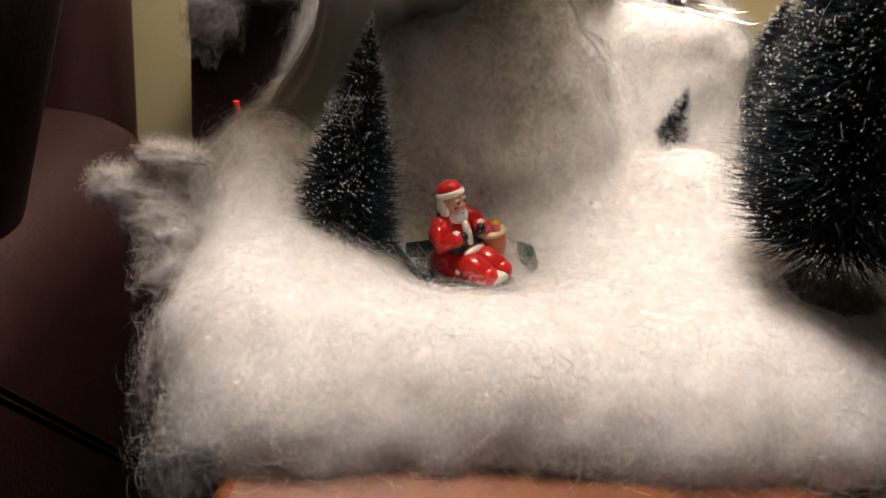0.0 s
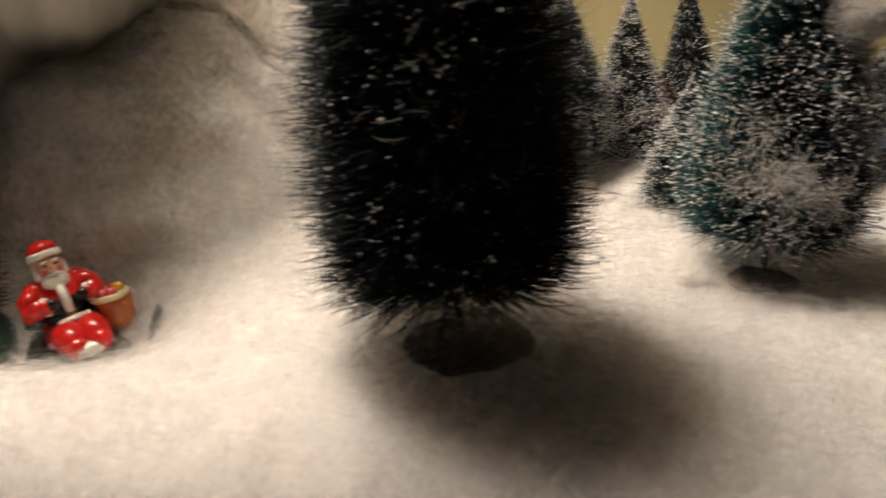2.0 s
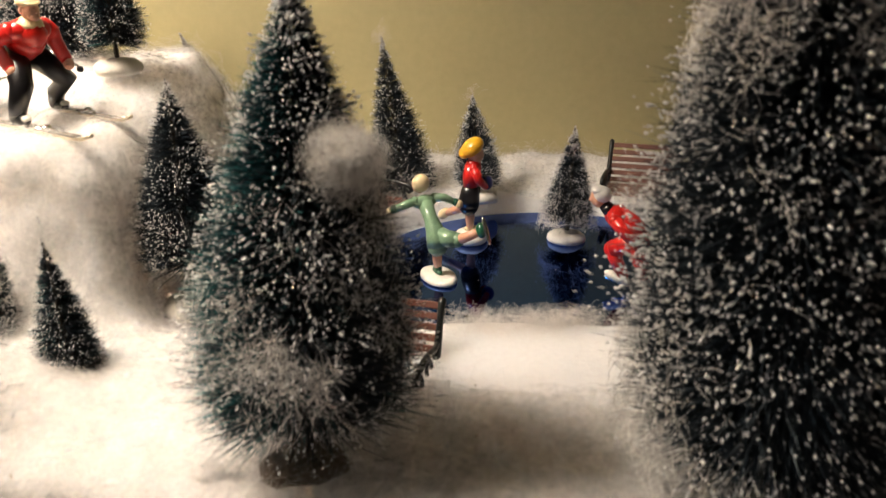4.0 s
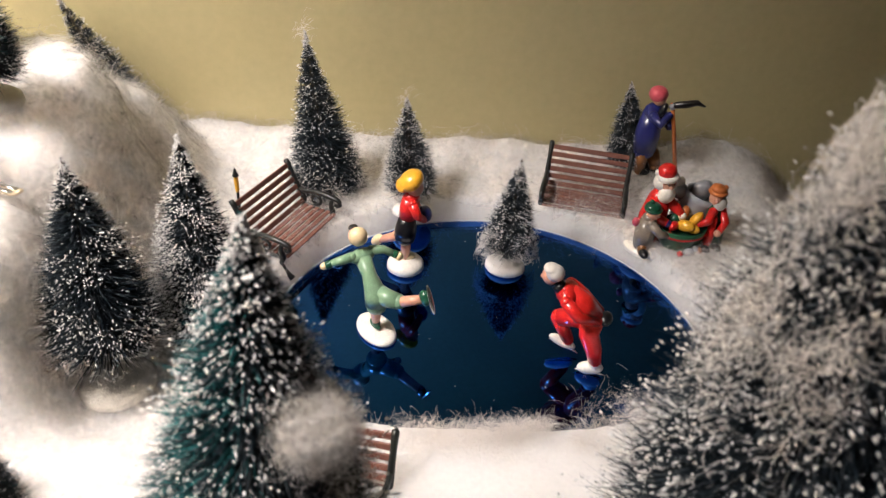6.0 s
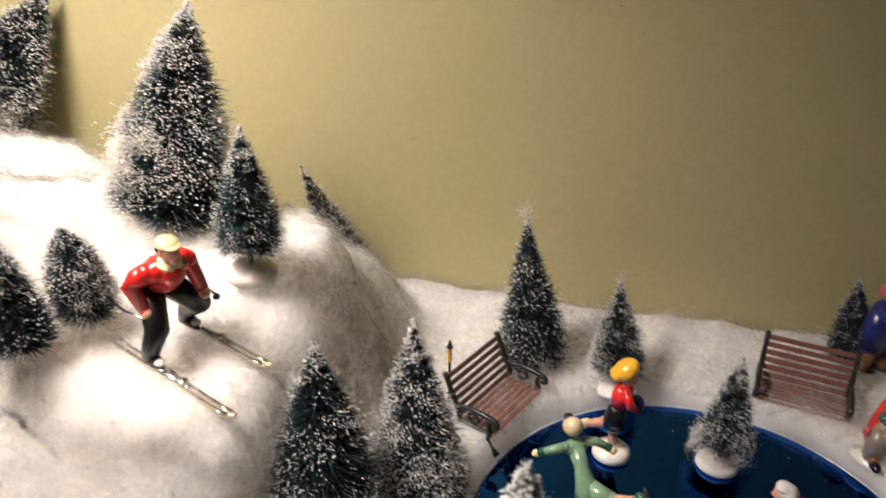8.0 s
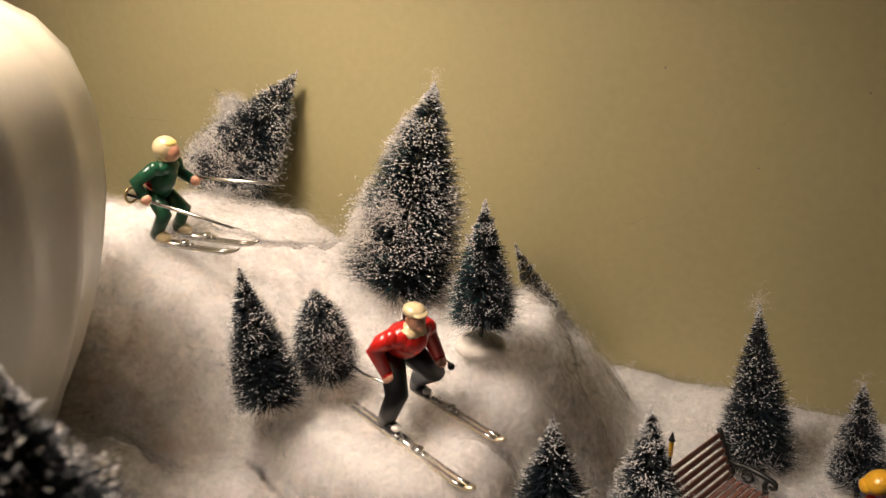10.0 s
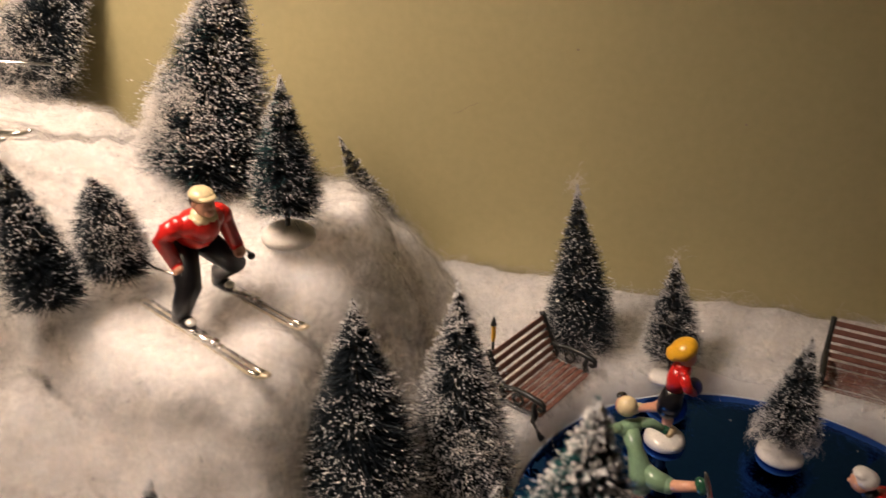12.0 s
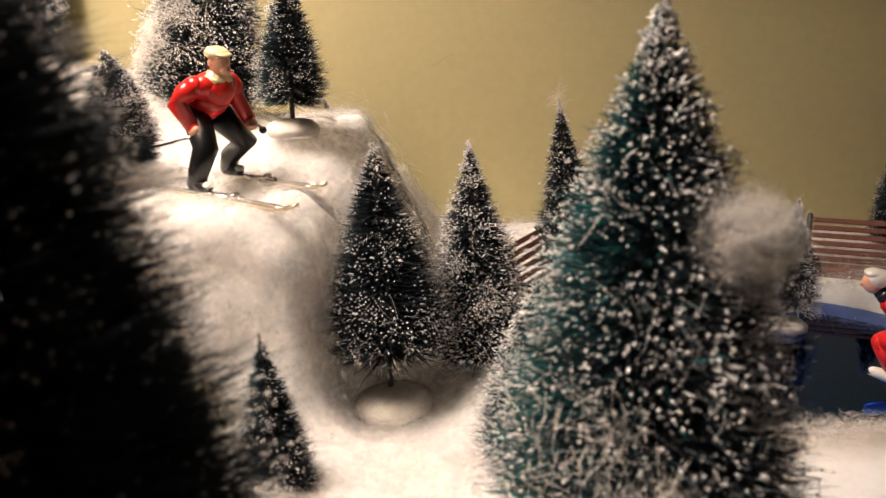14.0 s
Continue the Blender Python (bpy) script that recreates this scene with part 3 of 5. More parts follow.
# ---- brush trees ----
def brush_tree(base, tip, r, n=4200, frost=0.30, fleck=1.0, mat=BRISTLE, foot="white", bow=1.5, label="", stem=0.10, seed=0, teal=0.0, tufts=(), veil=0, threads=0, plume=0):
    """A bottle-brush fir: twisted wire, radial bristles in a pointed outline, frosted ends and a round foot."""
    n, r = int(n * 2.8), r * 1.10
    rng = np.random.default_rng(1000 + seed)
    base, tip = Vector(base), Vector(tip)
    axis = tip - base
    h = axis.length
    turn = Vector((0, 0, 1)).rotation_difference(axis).to_matrix().to_4x4()
    t = thing("bottle_brush_tree", label, "miniature tree", Matrix.Translation(base) @ turn, "brush trees in the snow scene")
    z0 = h * stem
    u = 1 - rng.uniform(0, 1, n) ** 0.62
    u = np.clip(u + rng.uniform(-0.01, 0.01, n), 0, 1)
    rad = r * np.clip(1 - u ** bow, 0.03, 1) * (1 - 0.10 * np.exp(-(u / 0.05) ** 2))
    wind = 2 * math.pi * (u * h / 0.0042)
    a = wind * 0.5 + rng.normal(0, 1.3, n)
    lump = 1 + 0.05 * np.sin(a * 3 + u * 17 + seed) * np.sin(u * 31 + seed) + 0.05 * fbm(a * 2.0, u * 24, 1.0, 2, 60 + seed)
    ln = rad * (1.01 - 0.26 * rng.uniform(0, 1, n) ** 1.6) * lump
    out = np.stack([np.cos(a), np.sin(a), np.zeros(n)], 1)
    rise = rng.normal(0.12, 0.14, n)
    tilt = out + np.stack([rng.normal(0, 0.10, n), rng.normal(0, 0.10, n), rise], 1)
    tilt[:, 2] += 0.7 * smooth01(u, 0.90, 1.0) - 0.14 * np.exp(-(u / 0.05) ** 2)
    start = np.stack([np.zeros(n), np.zeros(n), z0 + u * (1.012 * h - z0)], 1)
    side = np.cross(tilt, rng.normal(size=(n, 3)))
    side /= np.linalg.norm(side, axis=1, keepdims=True)
    w = (0.00011 + 0.0026 * r) * rng.uniform(0.7, 1.3, n)[:, None]
    p0, p1, p2 = start + tilt * (ln * 0.25)[:, None], start + tilt * (ln * 0.75)[:, None], start + tilt * ln[:, None]
    p2 += rng.normal(0, 0.05, (n, 3)) * ln[:, None]
    verts = np.stack([p0 - w * side, p0 + w * side, p1 - 0.8 * w * side, p1 + 0.8 * w * side, p2], 1).reshape(-1, 3)
    b = np.arange(n)[:, None] * 5
    faces = [b + np.array([0, 1, 3, 2]), b + np.array([2, 3, 4])]
    # share of teal bristles: highest on one side, none opposite
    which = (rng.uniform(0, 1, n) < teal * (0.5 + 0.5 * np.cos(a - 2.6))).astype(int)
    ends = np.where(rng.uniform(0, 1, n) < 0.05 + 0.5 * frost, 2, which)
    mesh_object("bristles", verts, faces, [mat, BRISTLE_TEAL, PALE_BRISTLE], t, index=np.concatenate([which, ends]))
    # frosted ends
    clump = fbm(a * 1.3 + seed, u * 9, 1.2, 3, 70 + seed)
    pick = np.nonzero(rng.uniform(0, 1, n) < 0.78 * frost * np.clip(1 + 4.5 * clump, 0.06, 2.4) + 0.45 * smooth01(u, 0.82, 1.0))[0]
    m = len(pick)
    d = 1.0 * tilt[pick] + rng.normal(0, 0.28, (m, 3))
    d /= np.linalg.norm(d, axis=1, keepdims=True)
    s1 = np.cross(d, side[pick])
    s1 /= np.linalg.norm(s1, axis=1, keepdims=True) + 1e-9
    s2 = np.cross(d, s1)
    half = (0.0007 + 0.013 * r) * rng.uniform(0.35, 1.0, m)[:, None] * rng.choice((0.8, 1.2, 2.4), m, p=(0.5, 0.38, 0.12))[:, None] * fleck
    thick = (0.00011 + 0.0068 * r) * rng.uniform(0.5, 1.6, m)[:, None] * fleck
    c = p2[pick] - d * half * rng.uniform(0.2, 1.6, m)[:, None]
    verts = np.stack([c - d * half, c + d * half, c - s1 * thick, c - s2 * thick, c + s1 * thick, c + s2 * thick], 1).reshape(-1, 3)
    b = np.arange(m)[:, None] * 6
    faces = [b + np.array(tri) for tri in ((0, 3, 2), (0, 4, 3), (0, 5, 4), (0, 2, 5), (1, 2, 3), (1, 3, 4), (1, 4, 5), (1, 5, 2))]
    mesh_object("frost", verts, faces, [FROST], t, "white frosting on the bristle ends")
    bm = tube(bmesh.new(), [(0, 0, 0), (0.0003, 0, h * 0.3), (0, 0.0003, h * 0.7), (0, 0, h * 1.0)], [0.0016, 0.0013, 0.001, 0.0006], 6)
    part("trunk", bm, WIRE, t)
    if foot:
        fr, fh = (0.52 if foot == "white" else 0.50) * r + 0.004, min(0.022, 0.10 * h)
        bm = revolve(bmesh.new(), [(fr * 0.9, -fh * 0.55), (fr, -fh * 0.3), (fr * 0.97, fh * 0.1), (fr * 0.75, fh * 0.42), (fr * 0.35, fh * 0.55), (0.003, fh * 0.58)], 24)
        part("foot", bm, FOAM if foot == "white" else BARK, t, smooth=True)
    if veil:
        if isinstance(veil, int):
            veil = [(rng.uniform(0, 360), rng.uniform(0.05, 0.7), veil // 4) for _ in range(4)]
        deg, mid = np.concatenate([np.full(k, d) for d, _, k in veil]), np.concatenate([np.full(k, m) for _, m, k in veil])
        k = len(deg)
        va, vu = np.radians(deg) + rng.normal(0, 0.46, k), np.clip(mid + rng.normal(0, 0.075, k), 0, 0.92)
        gap = fbm(va * 2.6 + seed * 3, vu * 17, 1.0, 3, 90 + seed) > 0.02
        va, vu = va[gap], vu[gap]
        k = len(va)
        vr = r * np.clip(1 - vu ** bow, 0.03, 1) * rng.uniform(0.88, 1.05, k)
        nrm = np.stack([np.cos(va), np.sin(va), np.full(k, 0.3)], 1)
        wispy = fibres("cotton_veil", np.stack([vr * np.cos(va), vr * np.sin(va), z0 + vu * (h - z0)], 1), nrm, 0.006 + 0.08 * r, 0.00011 + 0.0016 * r, rng, t, lift=0.6)
        tagged(wispy, "wisps of white cotton caught in the bristles", kind="stuff")
    if threads:
        va, vu = rng.uniform(0, 2 * math.pi, threads), rng.uniform(0.08, 0.7, threads)
        vr = r * np.clip(1 - vu ** bow, 0.03, 1) * 1.0
        nrm = np.stack([np.cos(va), np.sin(va), np.zeros(threads)], 1)
        loose = fibres("loose_thread", np.stack([vr * np.cos(va), vr * np.sin(va), z0 + vu * (h - z0)], 1), nrm, 0.010 + 0.18 * r, 0.00030, rng, t, lift=0.2)
        tagged(loose, "long loose white threads on the bristles", kind="stuff")
    if plume:
        roots = np.stack([rng.normal(0, 0.0016, plume), rng.normal(0, 0.0016, plume), h * rng.uniform(0.96, 1.05, plume)], 1)
        tagged(fibres("tip_wisp", roots, np.tile((-0.35, -0.2, 0.9), (plume, 1)), 0.008, 0.00012, rng, t, lift=1.2), "wisp of cotton caught on the tip", kind="stuff")
    for (tx, ty, tz, tr) in tufts:
        cotton_ball(Vector((tx, ty, tz)), tr, t, rng, stretch=(1.15, 0.95, 0.9), rough=0.6)
    return t


def cotton_ball(centre, radius, parent, rng, name="cotton_tuft", stretch=(1, 1, 1), fuzz=5000, rough=0.5):
    """A fluffy wad: a small uneven core inside a cloud of fibres, one mesh."""
    bm = bmesh.new()
    bmesh.ops.create_icosphere(bm, subdivisions=4, radius=1.0)
    co = np.array([v.co[:] for v in bm.verts])
    faces = np.array([[v.index for v in f.verts] for f in bm.faces])
    bm.free()
    st = np.array(stretch)
    k = 0.70 + rough * fbm(co[:, 0] * 1.9 + centre.x * 90, co[:, 1] * 1.9 + co[:, 2] * 2.3 + centre.y * 90, 1.0, 4, 5)
    core = co * st * (k * radius)[:, None] + np.array(centre)
    d = rng.normal(size=(fuzz, 3))
    d /= np.linalg.norm(d, axis=1, keepdims=True)
    root = d * st * (radius * rng.uniform(0.35, 1.0, fuzz) ** 0.7)[:, None] * (0.85 + 0.4 * fbm(d[:, 0] * 2 + 7, d[:, 1] * 2 + d[:, 2] * 3, 1.3, 3, 9))[:, None] + np.array(centre)
    f = fibres("wisps", root, d, min(0.016, radius * 0.9), 0.00009, rng, lift=0.8)
    n = len(f.data.polygons)
    size = np.empty(n, dtype=np.int32)
    f.data.polygons.foreach_get("loop_total", size)
    loops = np.empty(len(f.data.loops), dtype=np.int32)
    f.data.loops.foreach_get("vertex_index", loops)
    fv = np.empty(len(f.data.vertices) * 3, dtype=np.float32)
    f.data.vertices.foreach_get("co", fv)
    q = int((size == 4).sum())
    quads, tris = loops[:4 * q].reshape(-1, 4) + len(core), loops[4 * q:].reshape(-1, 3) + len(core)
    bpy.data.objects.remove(f)
    layers = [core] + [np.array(centre) + (core - np.array(centre)) * g * (1 + 0.25 * fbm(co[:, 0] * 3 + n, co[:, 1] * 3 + co[:, 2] * 2.5, 1.3, 3, 40 + n))[:, None] for n, g in enumerate((1.10, 1.22, 1.36))]
    shells = np.concatenate([faces + n * len(core) for n in range(4)])
    index = np.concatenate([np.repeat(np.arange(4), len(faces)), np.full(len(quads) + len(tris), 4)])
    off = 3 * len(core)
    ob = mesh_object(name, np.concatenate(layers + [fv.reshape(-1, 3)]), [shells, quads + off, tris + off], [COTTON, *WISPS, FIBRE], parent, "" if parent is None else "fluffy white cotton tuft", index=index)
    ob.data.polygons.foreach_set("use_smooth", index < 3.5)
    return ob


SMALL = "small dark green brush tree with white frosted tips in the snow"
brush_tree((0.334, 0.704, 0.006), (0.328, 0.720, 0.128), 0.029, 5200, 0.20, label="dark blue-green brush tree on a white round foot", stem=0.20, seed=1, threads=9, veil=400)
brush_tree((0.374, 0.742, 0.002), (0.367, 0.758, 0.121), 0.027, 5000, 0.55, 1.0, foot="", label="heavily frosted brush tree beside the bench", stem=0.06, seed=2, threads=6, veil=500)
brush_tree((0.4205, 0.884, 0.001), (0.408, 0.891, 0.123), 0.0255, 4600, 0.22, label="slender dark brush tree behind the slatted bench", stem=0.08, seed=3, bow=1.25, plume=70, veil=[(200, 0.05, 500), (-60, 0.08, 400)])
brush_tree((0.478, 0.868, 0.012), (0.472, 0.892, 0.082), 0.017, 3600, 0.35, label="small frosted brush tree at the edge of the pond", stem=0.16, seed=4, plume=30, veil=300)
brush_tree((0.541, 0.824, 0.002), (0.545, 0.834, 0.074), 0.0158, 3800, 0.45, label="frosted brush tree standing on the blue mirror", stem=0.14, seed=5, veil=[(k * 72, 0.02, 330) for k in range(5)])
brush_tree((0.634, 0.930, 0.016), (0.626, 0.933, 0.082), 0.016, 3400, 0.22, label="small dark brush tree behind the bench by the wall", stem=0.06, seed=6)
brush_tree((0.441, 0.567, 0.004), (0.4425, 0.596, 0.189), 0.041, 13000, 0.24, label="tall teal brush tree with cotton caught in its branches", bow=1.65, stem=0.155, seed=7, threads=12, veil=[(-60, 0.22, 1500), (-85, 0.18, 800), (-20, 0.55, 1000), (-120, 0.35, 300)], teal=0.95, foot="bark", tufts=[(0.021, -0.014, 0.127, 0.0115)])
brush_tree((0.406, 0.655, 0.002), (0.406, 0.668, 0.085), 0.024, 4000, 0.55, label="frosted brush tree half hidden behind a taller one", stem=0.06, seed=8, veil=500, foot="")
brush_tree((0.269, 0.779, 0.126), (0.271, 0.781, 0.209), 0.018, 4200, 0.25, label="brush tree on a white foot on top of the ski hill", stem=0.16, seed=9, teal=0.35)
brush_tree((0.288, 0.914, 0.030), (0.236, 0.934, 0.122), 0.020, 3000, 0.22, foot="", label="small dark brush tree leaning against the wall", stem=0.04, seed=10)
brush_tree((0.193, 0.822, 0.124), (0.212, 0.850, 0.253), 0.0345, 6500, 0.42, 1.1, foot="", label="large frosted brush tree with cotton on the hilltop", stem=0.04, seed=11, plume=50, threads=9, veil=[(-125, 0.36, 2200), (-150, 0.20, 900), (-160, 0.75, 500), (60, 0.1, 300)], teal=0.30, bow=1.95)
brush_tree((-0.016, 0.912, 0.140), (0.050, 0.945, 0.236), 0.036, 6200, 0.30, foot="", label="brush tree leaning over against the wall on the hill", stem=0.02, seed=12, veil=[(-110, 0.12, 1600), (-120, 0.36, 1300), (-60, 0.2, 800)])
brush_tree((0.184, 0.699, 0.112), (0.171, 0.702, 0.188), 0.018, 4200, 0.16, foot="", label="dark brush tree leaning on the ski hill", stem=0.06, seed=13, veil=250, bow=1.5)
brush_tree((0.198, 0.732, 0.115), (0.200, 0.723, 0.172), 0.016, 3600, 0.32, foot="", label="small round frosted brush tree on the ski hill", stem=0.06, seed=14, veil=350, bow=2.8)
brush_tree((0.310, 0.618, 0.000), (0.305, 0.625, 0.075), 0.016, 3800, 0.20, foot="", label="small green brush tree at the foot of the hill", stem=0.05, seed=15, teal=0.25)
brush_tree((0.250, 0.640, 0.006), (0.258, 0.652, 0.066), 0.015, 3600, 0.42, foot="", label="small frosted brush tree at the foot of the hill", stem=0.05, seed=16, veil=300)
brush_tree((0.314, 0.480, 0.006), (0.288, 0.492, 0.270), 0.052, 19000, 0.10, 0.7, foot="bark", bow=2.1, label="tall near-black brush tree on a brown foot", stem=0.14, seed=17, threads=7, veil=200)
brush_tree((0.614, 0.575, 0.002), (0.614, 0.577, 0.285), 0.049, 24000, 0.26, 0.95, foot="white", bow=2.0, label="tall dark brush tree covered with cotton wisps", stem=0.11, seed=18, threads=9, veil=[(165, 0.82, 5200), (-170, 0.64, 2600), (-95, 0.80, 3000), (-70, 0.5, 1300), (-125, 0.92, 1600), (180, 0.06, 1300)])
brush_tree((0.053, 0.468, -0.030), (0.053, 0.506, 0.112), 0.029, 6500, 0.125, label="dark blue brush tree beside the seated figurine", stem=0.14, seed=19, veil=300, foot="bark")


# ---- benches ----
def bench():
    t = thing("park_bench", "miniature park bench with brown slats and black iron ends", "bench", Matrix(), "park benches round the pond")
    L = 0.054
    for k in range(6):
        s = k / 5
        y, z = 0.009 + 0.011 * s, 0.0185 + 0.023 * s
        part("back_slat", box(bmesh.new(), (L, 0.0013, 0.0034), pose(0, y, z, -24), 0.0004, 1), SLAT, t)
    for k in range(6):
        part("seat_slat", box(bmesh.new(), (L, 0.0032, 0.0012), pose(0, -0.015 + 0.0043 * k, 0.0155 - 0.0006 * (k == 0), 0), 0.0004, 1), SLAT, t)
    for side in (-1, 1):
        x = side * (L / 2 + 0.0010)
        bm = tube(bmesh.new(), [(x, 0.0222, 0.0432), (x, 0.0215, 0.0440), (x, 0.0202, 0.0425), (x, 0.0172, 0.0355), (x, 0.0130, 0.0265), (x, 0.0092, 0.0185), (x, 0.0105, 0.0100), (x, 0.0155, 0.0006)], [0.0014, 0.0019, 0.0019, 0.0016, 0.0019, 0.0021, 0.0015, 0.0021], 8)
        part("back_leg", bm, IRON, t, smooth=True)
        scroll = [(x, -0.0165 + 0.0026 * math.cos(q), 0.0232 + 0.0026 * math.sin(q)) for q in (1.6, 2.5, 3.5, 4.5, 5.4)]
        bm = tube(bmesh.new(), [(x, 0.0135, 0.0262), (x, 0.0075, 0.0250), (x, 0.0010, 0.0268), (x, -0.0080, 0.0268)] + scroll, [0.0016, 0.0014, 0.0016, 0.0018, 0.0018, 0.0017, 0.0015, 0.0014, 0.0012], 8)
        part("armrest", bm, IRON, t, smooth=True)
        bm = tube(bmesh.new(), [(x, -0.0135, 0.0250), (x, -0.0120, 0.0205), (x, -0.0135, 0.0150), (x, -0.0118, 0.0090), (x, -0.0150, 0.0045), (x, -0.0195, 0.0006)], [0.0014, 0.0016, 0.0021, 0.0016, 0.0015, 0.0021], 8)
        part("front_leg", bm, IRON, t, smooth=True)
        bm = tube(bmesh.new(), [(x, 0.0100, 0.0150), (x, -0.0010, 0.0142), (x, -0.0130, 0.0150)], 0.0014, 6)
        part("seat_rail", bm, IRON, t)
        ring = [(x, -0.0010 + 0.0034 * math.cos(q), 0.0205 + 0.0034 * math.sin(q)) for q in (2 * math.pi * k / 12 for k in range(13))]
        part("end_ornament", tube(bmesh.new(), ring, 0.0010, 6), IRON, t, smooth=True)
    return t


first = bench()
first.matrix_basis = pose(0.597, 0.888, -0.0015, 0, 0, -12)
tagged(copy_thing(first, pose(0.403, 0.831, 0.002, 0, 0, 65)), "park bench with brown slats beside the frosted trees")
tagged(copy_thing(first, pose(0.4515, 0.634, -0.004, 0, 0, -10)), "park bench with brown slats behind the tall teal tree")


def lantern_post():
    t = thing("lantern_post", "thin black lantern post with a yellow lamp", "lantern post", Matrix.Translation((0.371, 0.832, 0.004)), "lantern posts")
    part("post", tube(bmesh.new(), [(0, 0, 0), (0, 0, 0.004), (0, 0, 0.038)], [0.0022, 0.0010, 0.0009], 8), IRON, t)
    lantern = part("lantern", revolve(bmesh.new(), [(0.0010, 0.038), (0.0014, 0.040), (0.0014, 0.048), (0.0010, 0.050)], 8), YELLOW, t)
    part("cap", revolve(bmesh.new(), [(0.0021, 0.0495), (0.0014, 0.0515), (0.0004, 0.055)], 8), IRON, lantern, "pointed black cap")
    return t


copy_thing(lantern_post(), Matrix.Translation((0.404, 0.701, 0.001)))


# ---- painted figurines, each one plain mesh ----
class Figure:
    """Collects balls and limbs, in millimetres, into one painted mesh."""

    def __init__(self):
        self.bm, self.mats = bmesh.new(), []

    def slot(self, mat, before):
        if mat not in self.mats:
            self.mats.append(mat)
        for f in self.bm.faces:
            if f.index < 0 or f.index >= before:
                f.material_index = self.mats.index(mat)
        self.bm.faces.index_update()

    def ball(self, c, r, mat, turn=(0, 0, 0)):
        self.bm.faces.index_update()
        n = len(self.bm.faces)
        r = r if isinstance(r, (list, tuple)) else (r, r, r)
        bmesh.ops.create_icosphere(self.bm, subdivisions=3, radius=1.0, matrix=pose(*c, *turn) @ Matrix.Diagonal((*r, 1)))
        self.bm.faces.index_update()
        self.slot(mat, n)
        return self

    def limb(self, pts, radii, mat, sides=10):
        self.bm.faces.index_update()
        n = len(self.bm.faces)
        tube(self.bm, pts, radii, sides)
        if sides >= 8:
            rr = radii if isinstance(radii, (list, tuple)) else [radii] * len(pts)
            for p, r in ((pts[0], rr[0]), (pts[-1], rr[-1])):
                bmesh.ops.create_icosphere(self.bm, subdivisions=2, radius=r * 0.99, matrix=Matrix.Translation(p))
        self.bm.faces.index_update()
        self.slot(mat, n)
        return self

    def bar(self, pts, halves, thick, mat):
        """A flat bar along x through pts, with its half width at each."""
        self.bm.faces.index_update()
        n = len(self.bm.faces)
        rows = [[self.bm.verts.new((px, py + q * w, pz + e * thick)) for q, e in ((-1, -1), (1, -1), (1, 1), (-1, 1))] for (px, py, pz), w in zip(pts, halves)]
        for a, b in zip(rows, rows[1:]):
            for k in range(4):
                self.bm.faces.new((a[k], b[k], b[(k + 1) % 4], a[(k + 1) % 4]))
        self.bm.faces.new(rows[0]), self.bm.faces.new(rows[-1][::-1])
        self.bm.faces.index_update()
        self.slot(mat, n)
        return self

    def turned(self, profile, c, mat, squash=(1, 1, 1), turn=(0, 0, 0), around=28):
        self.bm.faces.index_update()
        n = len(self.bm.faces)
        v = len(self.bm.verts)
        revolve(self.bm, profile, around)
        self.bm.verts.ensure_lookup_table()
        bmesh.ops.transform(self.bm, matrix=pose(*c, *turn) @ Matrix.Diagonal((*squash, 1)), verts=self.bm.verts[v:])
        self.bm.faces.index_update()
        self.slot(mat, n)
        return self

    def done(self, name, label, category, m, scale=0.001, group="painted figurines"):
        me = bpy.data.meshes.new(name)
        self.bm.transform(Matrix.Scale(scale, 4))
        self.bm.normal_update()
        self.bm.to_mesh(me)
        self.bm.free()
        for mat in self.mats:
            me.materials.append(mat)
        me.polygons.foreach_set("use_smooth", np.ones(len(me.polygons), dtype=bool))
        ob = new(name, me)
        ob.matrix_basis = m
        return tagged(ob, label, category, group)


def skis(f, y, x, gold=GOLD, tail=-52, tip=56, wide=3.1):
    """A flat grooved board with a turned-up tip, and a silver binding on it."""
    line = [(tail, 0.8, 0.75), (tail + 4, 0.8, 0.95), (-12, 0.8, 0.88), (12, 0.8, 0.9), (tip - 14, 0.9, 1.0), (tip - 6, 1.8, 0.95), (tip - 2, 3.2, 0.7), (tip, 4.4, 0.25)]
    f.bar([(x + a, y, h) for a, h, _ in line], [wide * k for _, _, k in line], 0.8, gold)
    for q in (-0.55, 0.55):
        f.bar([(x + a, y + q * wide, h + 0.75) for a, h, _ in line[1:6]], [0.35 * wide * k for _, _, k in line[1:6]], 0.35, SILVER)
    f.bar([(x - 11, y, 2.4), (x + 13, y, 2.4)], [2.9, 2.5], 0.6, SILVER)
    f.ball((x + 13.5, y, 3.4), (2.6, 3.0, 1.8), SILVER), f.ball((x + 18, y, 2.6), (1.5, 2.2, 1.2), SILVER), f.ball((x - 9.5, y, 3.2), (1.6, 2.4, 1.6), SILVER)


